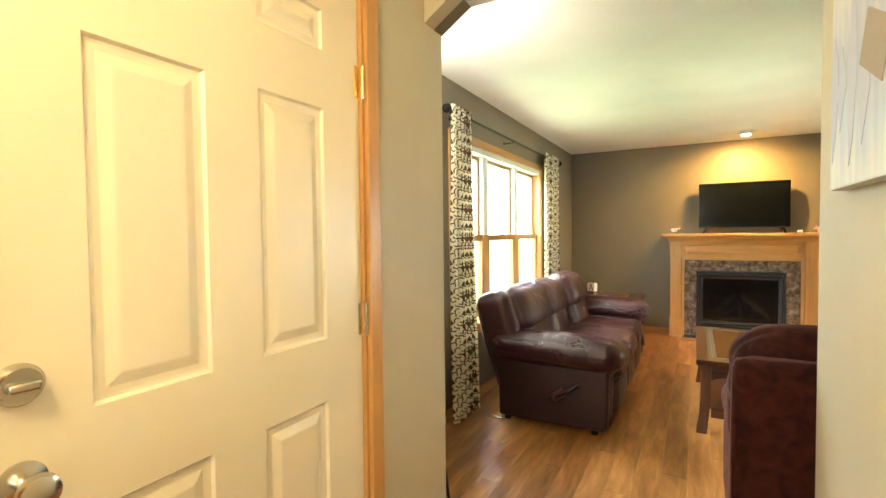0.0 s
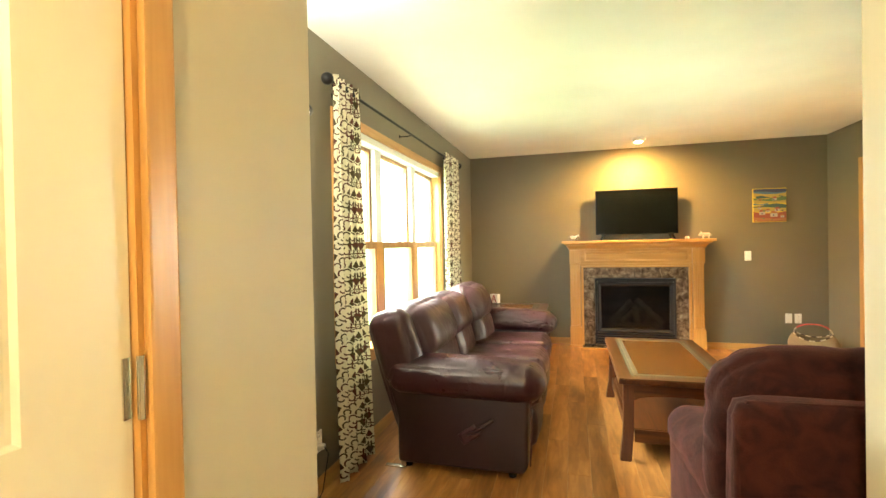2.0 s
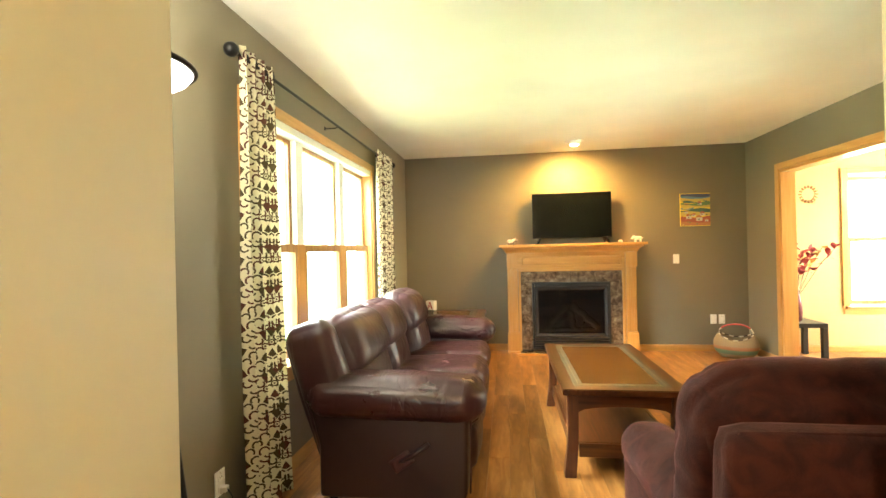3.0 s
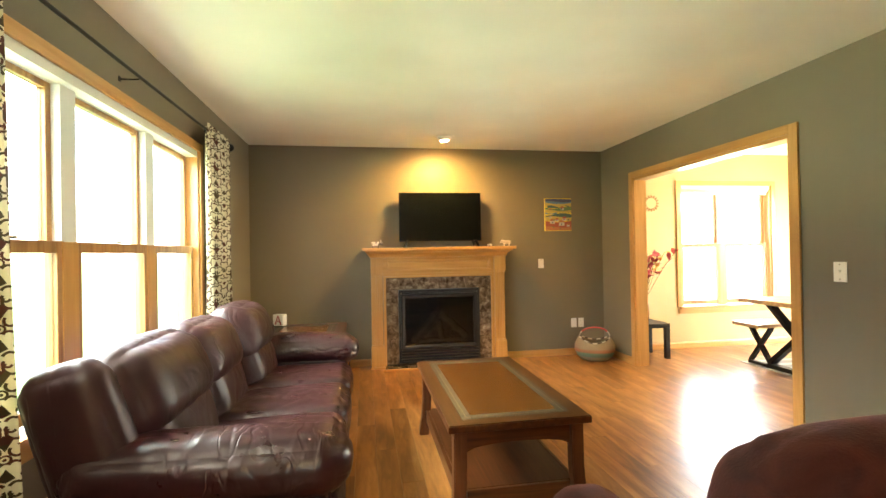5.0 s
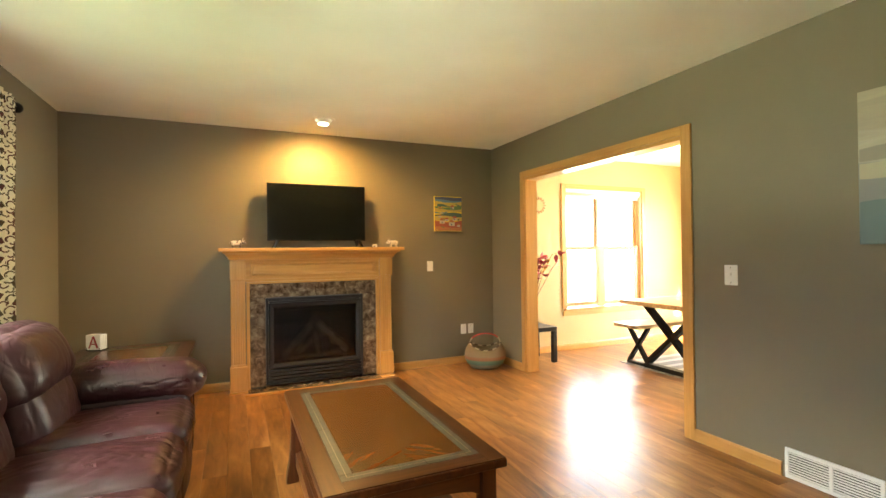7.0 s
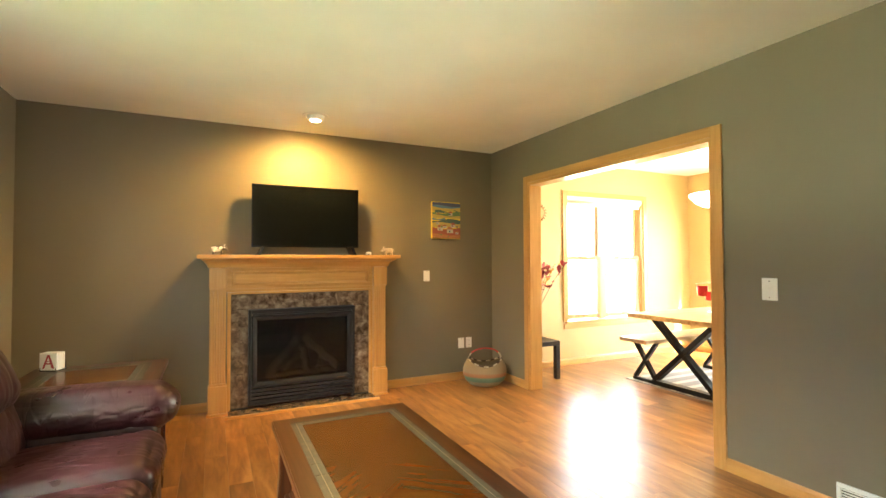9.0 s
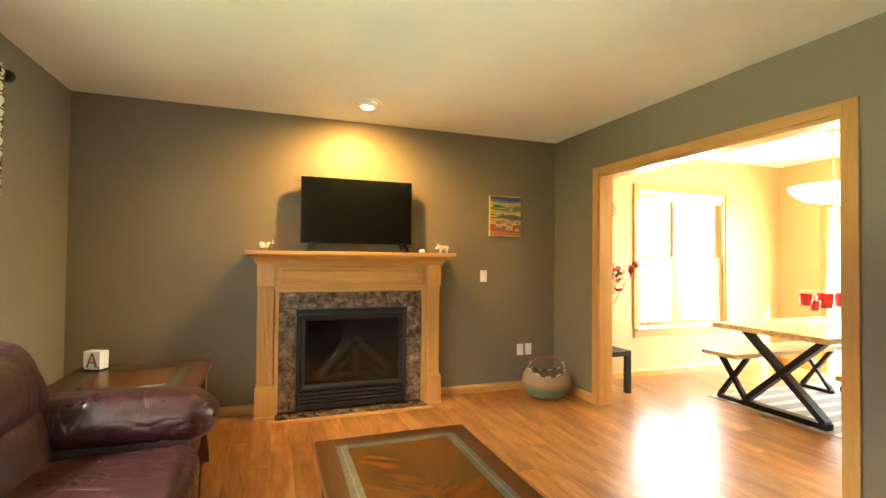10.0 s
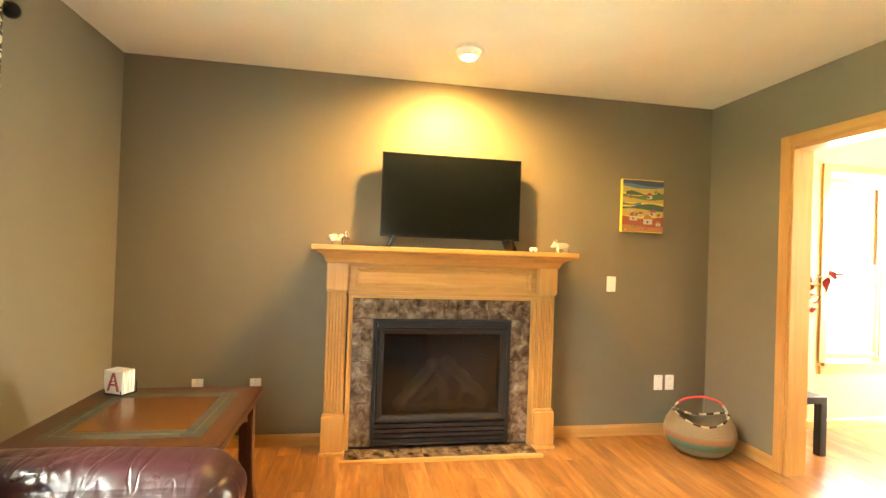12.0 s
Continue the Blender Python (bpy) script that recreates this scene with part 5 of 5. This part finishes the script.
velour("seat_base", box(-0.30, 0.30, -0.26, 0.44, 0.10, 0.32, 0.03, 3))
velour("seat", cushion((0.60, 0.62, 0.20), 0.08, (0, 0.02, 0.03), 12, 0.006, 61, 5, m=Matrix.Translation((0, 0.13, 0.40))))
for s in (-1, 1):
    a = velour("arm", cushion((0.175, 0.80, 0.50), 0.06, (0.008, 0.01, 0), 16, 0.006, 62 + s, 5, m=Matrix.Translation((s * 0.350, 0.075, 0.330))))
    velour("arm_pad", cushion((0.205, 0.78, 0.17), 0.083, (0.004, 0.012, 0.014), 16, 0.008, 64 + s, 5, m=Matrix.Translation((s * 0.345, 0.105, 0.565)) @ Matrix.Rotation(radians(-3), 4, "X")), a)
lean = Matrix.Rotation(radians(7), 4, "X")
velour("back_panel", cushion((0.92, 0.105, 0.70), 0.038, (0, 0.010, 0), 16, 0.004, 66, 4, m=Matrix.Translation((0.0, -0.385, 0.615 + RL)) @ Matrix.Rotation(radians(3), 4, "X")))
velour("back_cushion", cushion((0.90, 0.25, 0.50), 0.118, (0.012, 0.035, 0.012), 22, 0.012, 67, 4, m=Matrix.Translation((0.0, -0.185, 0.785 + RL)) @ lean))
velour("back_piping", tube([(-0.452, -0.442, 0.27), (-0.455, -0.436, 0.60), (-0.452, -0.424, 0.93 + RL), (-0.430, -0.420, 0.957 + RL), (0.0, -0.420, 0.962 + RL), (0.430, -0.420, 0.957 + RL), (0.452, -0.424, 0.93 + RL), (0.455, -0.436, 0.60), (0.452, -0.442, 0.27)], 0.007, 8))
velour("lumbar_cushion", cushion((0.58, 0.20, 0.30), 0.09, (0, 0.03, 0), 14, 0.008, 68, 5, m=Matrix.Translation((0, -0.16, 0.55)) @ lean))
velour("footrest", cushion((0.58, 0.10, 0.30), 0.045, (0, 0.02, 0), 10, 0.006, 69, 5, m=Matrix.Translation((0, 0.475, 0.26))))
part("rocker_base", box(-0.27, 0.27, -0.28, 0.36, 0.0, 0.095, 0.01), M_BLACKP, rc, "black rocker base")

# woven basket
bk = thing("woven_basket", (2.520, 6.330, 0.0), "round woven basket with green and orange bands in the corner", "basket", turn=-25)
bk.scale = (0.9, 0.9, 0.9)
prof = [(0.10, 0.0), (0.165, 0.012), (0.215, 0.055), (0.242, 0.11), (0.246, 0.155), (0.232, 0.205), (0.205, 0.245), (0.190, 0.262)]
bb = bmesh.new()
sides = 44
rings = []
for r, z in prof + [(r - 0.010, z) for r, z in prof[::-1]]:
    rings.append([bb.verts.new((r * 1.0 * math.cos(2 * math.pi * k / sides), r * 0.82 * math.sin(2 * math.pi * k / sides), max(z, 0.0) + 0.034 * z / 0.26 * math.cos(4 * math.pi * k / sides))) for k in range(sides)])
for a, c in zip(rings, rings[1:]):
    for k in range(sides):
        bb.faces.new((a[k], a[(k + 1) % sides], c[(k + 1) % sides], c[k]))
bb.faces.new(rings[0][::-1])
part("bowl", bb, M_BASKET, bk, "banded woven bowl", True)
for k in range(22):
    t0, t1 = 2 * math.pi * k / 22, 2 * math.pi * (k + 0.94) / 22
    pts = [(0.187 * math.cos(t), 0.153 * math.sin(t), 0.268 + 0.034 * math.cos(2 * t)) for t in (t0, (t0 + t1) / 2, t1)]
    part("rim_binding", tube(pts, 0.0065, 8), M_DARKWEAVE if k % 2 else M_CREAM, bk, "dark and pale rim binding", True)
handle = [(0.185 * math.cos(math.pi * k / 16), 0.02 * math.sin(math.pi * k / 8), 0.275 + 0.135 * math.sin(math.pi * k / 16) ** 0.8) for k in range(17)]
part("handle", tube(handle[3:14], 0.0085, 9), M_RED, bk, "red leather wrapped handle", True)
part("handle_end", tube(handle[0:4], 0.008, 8), M_CREAM, bk, "", True)
part("handle_end", tube(handle[13:17], 0.008, 8), M_CREAM, bk, "", True)

# tripod floor lamp
fl = thing("floor_lamp", (-0.992, 1.900, 0.0), "black tripod floor lamp with lit frosted bowl in the corner", "floor lamp")
part("bowl", lathe([(0.018, 1.690), (0.045, 1.694), (0.085, 1.712), (0.120, 1.742), (0.155, 1.765), (0.168, 1.783), (0.164, 1.785), (0.116, 1.747), (0.080, 1.717), (0.020, 1.699)], 40), M_LAMPGLASS, fl, "frosted white glass bowl", "auto")
rim = [(0.172 * math.cos(2 * math.pi * k / 40), 0.172 * math.sin(2 * math.pi * k / 40), 1.790) for k in range(40)]
part("rim", tube(rim, 0.0085, 8, closed=True), M_BLACK, fl, "", True)
part("hub", lathe([(0.022, 1.640), (0.030, 1.655), (0.030, 1.672), (0.020, 1.689)], 20), M_BLACK, fl, "", "auto")
for a in (0, 125, 235):
    c, s = math.cos(radians(a)), math.sin(radians(a))
    leg = part("leg", tube([(0.015 * c, 0.015 * s, 1.648), (0.088 * c, 0.088 * s, 1.09), (0.235 * c, 0.235 * s, 0.012)], 0.0085, 8), M_BLACK, fl, "", "auto")
    part("foot", lathe([(0.013, 0.0), (0.014, 0.010), (0.009, 0.018)], 12, m=Matrix.Translation((0.237 * c, 0.237 * s, 0))), M_BLACK, leg, "", "auto")

# dining room
def steel_x(t, x, y0, y1, h, w=0.050, d=0.075):
    fr = part("leg_frame", box(x - d / 2, x + d / 2, y0, y1, 0.0, w, 0.003), M_BLACK, t, "black steel cross legs")
    part("top_bar", box(x - d / 2, x + d / 2, y0, y1, h - 0.012, h, 0.002), M_BLACK, fr)
    for a, c in ((y0 + w / 2, y1 - w / 2), (y1 - w / 2, y0 + w / 2)):
        ln = math.hypot(c - a, h - w - 0.012)
        ang = math.atan2(h - w - 0.012, c - a)
        dd = d / 2 - (0.0 if c > a else 0.0015)
        part("cross_bar", box(-ln / 2, ln / 2, -dd, dd, -w / 2, w / 2, 0.003, m=Matrix.Translation((x, (a + c) / 2, (h + w - 0.012) / 2)) @ Matrix.Rotation(radians(90), 4, "Z") @ Matrix.Rotation(-ang, 4, "Y")), M_BLACK, fr)


def plank_furniture(name, at, lx, ly, h, thick, boards, x_at, foot, label, category, group=""):
    t = thing(name, at, label, category, group)
    wd = ly / boards
    for k in range(boards):
        part("board", box(0, lx, k * wd + 0.0006, (k + 1) * wd - 0.0006, h - thick, h, 0.002), M_TABLETOP, t, "pale oak board")
    for x in x_at:
        steel_x(t, x, ly / 2 - foot / 2, ly / 2 + foot / 2, h - thick - 0.0005, 0.045 if h > 0.6 else 0.032, 0.08 if h > 0.6 else 0.05)
    return t


plank_furniture("dining_table", (3.820, 4.770, 0.009), 1.80, 0.93, 0.712, 0.042, 6, (0.23, 1.57), 0.68, "pale plank dining table on black cross legs, on grey rug", "dining table")
plank_furniture("dining_bench", (3.860, 5.505, 0.009), 1.50, 0.335, 0.450, 0.036, 2, (0.19, 1.31), 0.29, "pale plank bench on black cross legs beside the window", "bench", "dining benches")
plank_furniture("dining_bench", (3.900, 4.440, 0.009), 1.50, 0.335, 0.450, 0.036, 2, (0.19, 1.31), 0.29, "pale plank bench on black cross legs beside the rug edge", "bench", "dining benches")
rug = thing("rug", (3.98, 4.38, 0.0), "flat grey striped rug under the dining table", "rug")
part("field", box(0.0, 1.75, 0.0, 1.50, 0.0005, 0.0075, 0.001), M_RUG, rug)
M_STRIPE = paint("cream_rug_stripe", (0.55, 0.52, 0.46), 0.95, 60, 0.5)
for k in range(9):
    part("stripe", box(0.004, 1.746, 0.06 + k * 0.17, 0.12 + k * 0.17, 0.0076, 0.0086), M_STRIPE, rug, "cream woven stripe")

st = thing("mug_rack", (4.62, 5.25, 0.721), "chrome wire rack with red mugs on the dining table", "mug rack")
part("base_ring", tube([(0.14 * math.cos(a * math.pi / 12), 0.10 * math.sin(a * math.pi / 12), 0.006) for a in range(24)], 0.005, 7, closed=True), M_CHROME, st, "", True)
part("stem", tube([(0, 0, 0.006), (0, 0, 0.40), (0.03, 0, 0.42), (0.03, 0, 0.38)], 0.005, 7), M_CHROME, st, "", True)
part("stem_foot", tube([(-0.14, 0, 0.006), (0.14, 0, 0.006)], 0.005, 7), M_CHROME, st, "", True)
part("crossbar", tube([(-0.36, 0, 0.300), (0.0, 0, 0.305), (0.30, 0, 0.300)], 0.005, 7), M_CHROME, st, "", True)
for x, s in ((-0.27, 1.0), (-0.02, 1.25), (0.20, 1.2), (-0.16, 0.85)):
    z = 0.292 - 0.115 * s if x != -0.16 else 0.13
    mg = thing("mug", (4.62 + x, 5.25, 0.721 + z), "glossy red mug hanging on the chrome rack", "mug", "red mugs on the rack")
    part("cup", lathe([(0.030 * s, 0.0), (0.042 * s, 0.006), (0.052 * s, 0.10 * s), (0.048 * s, 0.10 * s), (0.038 * s, 0.010), (0.010, 0.008)], 24), M_REDMUG, mg, "", "auto")
    part("ear", tube([(0.048 * s, 0, 0.085 * s), (0.075 * s, 0, 0.075 * s), (0.078 * s, 0, 0.045 * s), (0.046 * s, 0, 0.025 * s)], 0.006, 7), M_REDMUG, mg, "", True)

pd = thing("pendant_light", (4.80, 5.30, H), "frosted glass bowl pendant, lit, hanging over the dining table", "pendant light")
part("canopy", lathe([(0.065, -0.025), (0.070, -0.004), (0.070, -0.0005)], 28), M_BRASS, pd, "", "auto")
part("stem", tube([(0, 0, -0.024), (0, 0, -0.50)], 0.006, 8), M_BRASS, pd)
part("glass_bowl", lathe([(0.05, -0.640), (0.20, -0.625), (0.27, -0.585), (0.325, -0.520), (0.330, -0.500), (0.318, -0.500), (0.26, -0.570), (0.19, -0.610), (0.05, -0.625)], 40), M_GLOW, pd, "glowing frosted glass bowl", "auto")
part("finial_dish", lathe([(0.012, -0.690), (0.03, -0.680), (0.10, -0.668), (0.10, -0.662), (0.012, -0.645)], 28), M_BRASS, pd, "", "auto")

bt = thing("side_table", (3.000, 6.180, 0.0), "small black square side table under a vase of silk leaves", "side table")
M_BLACKWOOD = paint("black_brown_laminate", (0.022, 0.020, 0.020), 0.4, 90, 0.05)
part("tabletop", box(0, 0.360, 0, 0.385, 0.352, 0.400, 0.003), M_BLACKWOOD, bt)
for x in (0, 0.310):
    for y in (0, 0.335):
        part("leg", box(x, x + 0.05, y, y + 0.05, 0, 0.3515, 0.002), M_BLACKWOOD, bt)
vs = thing("vase", (3.150, 6.350, 0.4005), "dark plum vase of red silk leaves on black side table", "vase")
part("body", lathe([(0.040, 0.0), (0.052, 0.02), (0.058, 0.10), (0.052, 0.20), (0.034, 0.29), (0.028, 0.33), (0.034, 0.345), (0.028, 0.344), (0.022, 0.33), (0.020, 0.05)], 30), M_VASE, vs, "", "auto")
rr = random.Random(11)


def leaf(bb, base, direction, length, width):
    d = Vector(direction).normalized()
    s = d.cross(Vector((rr.uniform(-0.3, 0.3), rr.uniform(-0.3, 0.3), 1))).normalized()
    nrm = s.cross(d)
    pts = []
    for t, w, c in ((0, 0.05, 0), (0.3, 0.8, 0.10), (0.6, 1.0, 0.12), (0.85, 0.5, 0.05), (1.0, 0.0, -0.05)):
        p = Vector(base) + d * length * t + nrm * length * c
        pts.append((p - s * width * w / 2, p + s * width * w / 2))
    vs_ = [(bb.verts.new(a), bb.verts.new(c + Vector((0, 0, 1e-5)))) for a, c in pts]
    for a, c in zip(vs_, vs_[1:]):
        bb.faces.new((a[0], a[1], c[1], c[0]))


for k in range(11):
    a, lean_, ht = rr.uniform(0, 6.28), rr.uniform(0.10, 0.42), rr.uniform(0.20, 0.50)
    dx, dy = math.cos(a) * lean_, math.sin(a) * lean_ * 0.55
    if k == 0:
        dx, dy, ht = 0.24, -0.05, 0.46
    pts = [(0, 0, 0.25), (dx * 0.2, dy * 0.2, 0.36), (dx * 0.6, dy * 0.6, 0.34 + ht * 0.6), (dx, dy, 0.34 + ht)]
    sp = part("stem", tube(pts, 0.0028, 5), M_DARKWEAVE, vs, "thin brown stem")
    for q in range(9):
        bb = bmesh.new()
        f = 0.45 + 0.55 * q / 8
        base_ = (dx * f + rr.uniform(-0.01, 0.01), dy * f + rr.uniform(-0.01, 0.01), 0.34 + ht * f)
        leaf(bb, base_, (rr.uniform(-1, 1), rr.uniform(-1, 1), rr.uniform(-0.3, 0.9)), rr.uniform(0.07, 0.12), rr.uniform(0.040, 0.065))
        part("leaf", bb, M_ORANGE if k == 0 else M_FLOWER, sp, "orange silk leaf" if k == 0 else "")

for at, r in (((3.468, N, 1.810), 0.105), ((3.235, N, 1.560), 0.078)):
    sm = thing("sunburst_mirror", at, "small round gilt sunburst mirror on the beige dining wall", "mirror", "gilt sunburst mirrors")
    back = part("frame", lathe([(r * 0.30, -0.012), (r * 0.62, -0.014), (r * 0.66, -0.006), (r * 0.66, -0.0005)], 30, m=Matrix.Rotation(radians(-90), 4, "X") @ Matrix.Diagonal((1, 1, -1, 1))), M_GILT, sm, "", "auto")
    part("mirror_face", lathe([(r * 0.40, -0.0165), (r * 0.40, -0.0146)], 30, m=Matrix.Rotation(radians(-90), 4, "X") @ Matrix.Diagonal((1, 1, -1, 1))), M_MIRROR, sm, "round mirror glass")
    for k in range(16):
        a = 2 * math.pi * k / 16
        c, s = math.cos(a), math.sin(a)
        pts = [(r * 0.66 * c - r * 0.10 * s, r * 0.66 * s + r * 0.10 * c), (r * 0.66 * c + r * 0.10 * s, r * 0.66 * s - r * 0.10 * c), (r * 0.95 * c + r * 0.07 * s, r * 0.95 * s - r * 0.07 * c), (r * c, r * s), (r * 0.95 * c - r * 0.07 * s, r * 0.95 * s + r * 0.07 * c)]
        part("ray", prism(pts, 1, -0.010, -0.003), M_GILT, sm)

# outdoors
gr = structure("ground", box(-400, 400, -400, 400, -0.62, -0.60), M_GRASS, "mown lawn round the house")
hs = thing("neighbour_house", (-34.0, 7.0, -0.6), "pale sided neighbouring house with a grey roof across the lawn", "house")
part("wall", box(-4, 4, -6, 6, 0, 3.0), M_SIDING, hs)
part("roof", prism([(-4.5, 3.0), (4.5, 3.0), (0, 5.2)], 1, -6.4, 6.4), M_ROOF, hs, "grey shingled roof")
for y in (-3.5, 0, 3.5):
    part("window", box(4.0, 4.05, y - 0.6, y + 0.6, 1.0, 2.2), M_LINER, hs)


def tree(at, h, spread, seed):
    t = thing("tree", at, "leafy green tree standing on the lawn", "tree", "trees across the lawn")
    q = random.Random(seed)
    tr = tube([(0, 0, -0.05), (0.05, 0, h * 0.25), (0.0, 0.08, h * 0.5), (0.05, 0, h * 0.8)], [0.20, 0.15, 0.11, 0.04], 9)
    for _ in range(6):
        a, z = q.uniform(0, 6.28), q.uniform(0.3, 0.6) * h
        tube([(0, 0, z), (math.cos(a) * spread * 0.4, math.sin(a) * spread * 0.4, z + 0.6), (math.cos(a) * spread * 0.75, math.sin(a) * spread * 0.75, z + 1.2)], [0.07, 0.045, 0.02], 6, bm=tr)
    part("trunk", tr, M_BARK, t)
    bb = bmesh.new()
    for _ in range(750):
        a, el, rad = q.uniform(0, 6.28), q.uniform(-0.9, 1.5), spread * q.uniform(0.45, 1.0) ** 0.6 * (1 + 0.2 * math.sin(3 * q.random() * 6))
        c = Vector((math.cos(a) * math.cos(el) * rad, math.sin(a) * math.cos(el) * rad, h * 0.62 + math.sin(el) * rad * 0.9))
        n1 = Vector((q.uniform(-1, 1), q.uniform(-1, 1), q.uniform(-1, 1))).normalized()
        n2 = n1.orthogonal().normalized()
        s = q.uniform(0.14, 0.30)
        bb.faces.new([bb.verts.new(c + n1 * s), bb.verts.new(c + n2 * s * 0.6), bb.verts.new(c - n1 * s), bb.verts.new(c - n2 * s * 0.6)])
    part("crown", bb, M_LEAF, t, "", False, "stuff")


for k, (x, y, h, s) in enumerate(((-14, 9.5, 5.0, 1.9), (-18, 16.0, 6.5, 2.6), (-22, 3.0, 6.0, 2.4), (8, 24, 6.0, 2.4), (3.0, 28, 7.0, 2.6), (20, 8, 6.0, 2.4))):
    tree((x, y, -0.6), h, s, 70 + k)


# floor: a slab under laminate planks that run along the room
floor = structure("floor", box(W - 0.16, DE + 0.16, -2.14, N + 0.16, -0.05, -0.009), M_FIREBOX, "warm brown acacia laminate plank floor")
PW, PL = 0.128, 1.22
plank_mesh = {}


def plank(x0, x1, y0, y1):
    key = (round(x1 - x0, 4), round(y1 - y0, 4))
    if key not in plank_mesh:
        bb = bmesh.new()
        w, l = key
        c = 0.0007
        top = [bb.verts.new(p) for p in ((c, c, 0), (w - c, c, 0), (w - c, l - c, 0), (c, l - c, 0))]
        mid = [bb.verts.new(p) for p in ((0.0003, 0.0003, -0.0009), (w - 0.0003, 0.0003, -0.0009), (w - 0.0003, l - 0.0003, -0.0009), (0.0003, l - 0.0003, -0.0009))]
        low = [bb.verts.new((v.co.x, v.co.y, -0.0088)) for v in mid]
        bb.faces.new(top)
        for a, d in ((mid, top), (low, mid)):
            for k in range(4):
                bb.faces.new((a[k], a[(k + 1) % 4], d[(k + 1) % 4], d[k]))
        me = bpy.data.meshes.new("plank")
        bb.to_mesh(me)
        bb.free()
        me.materials.append(M_PLANK)
        plank_mesh[key] = me
    ob = new("plank", plank_mesh[key])
    ob.location, ob.parent = (x0, y0, 0), floor
    return ob


def lay(x0, x1, y0, y1, pw):
    col = 0
    x = x0
    while x < x1 - 0.01:
        xe = min(x + pw, x1)
        y = y0 - PL * ((col * 0.37) % 1.0)
        while y < y1 - 0.02:
            a, c = max(y, y0), min(y + PL, y1)
            if c - a > 0.02:
                plank(x, xe, a, c)
            y += PL
        x = xe
        col += 1


lay(W, E + 0.127, SN, N, 0.1265)
lay(E + 0.127, DE, DS, N, 0.1580)
lay(DX, JX, -2.0, SN, 0.1275)
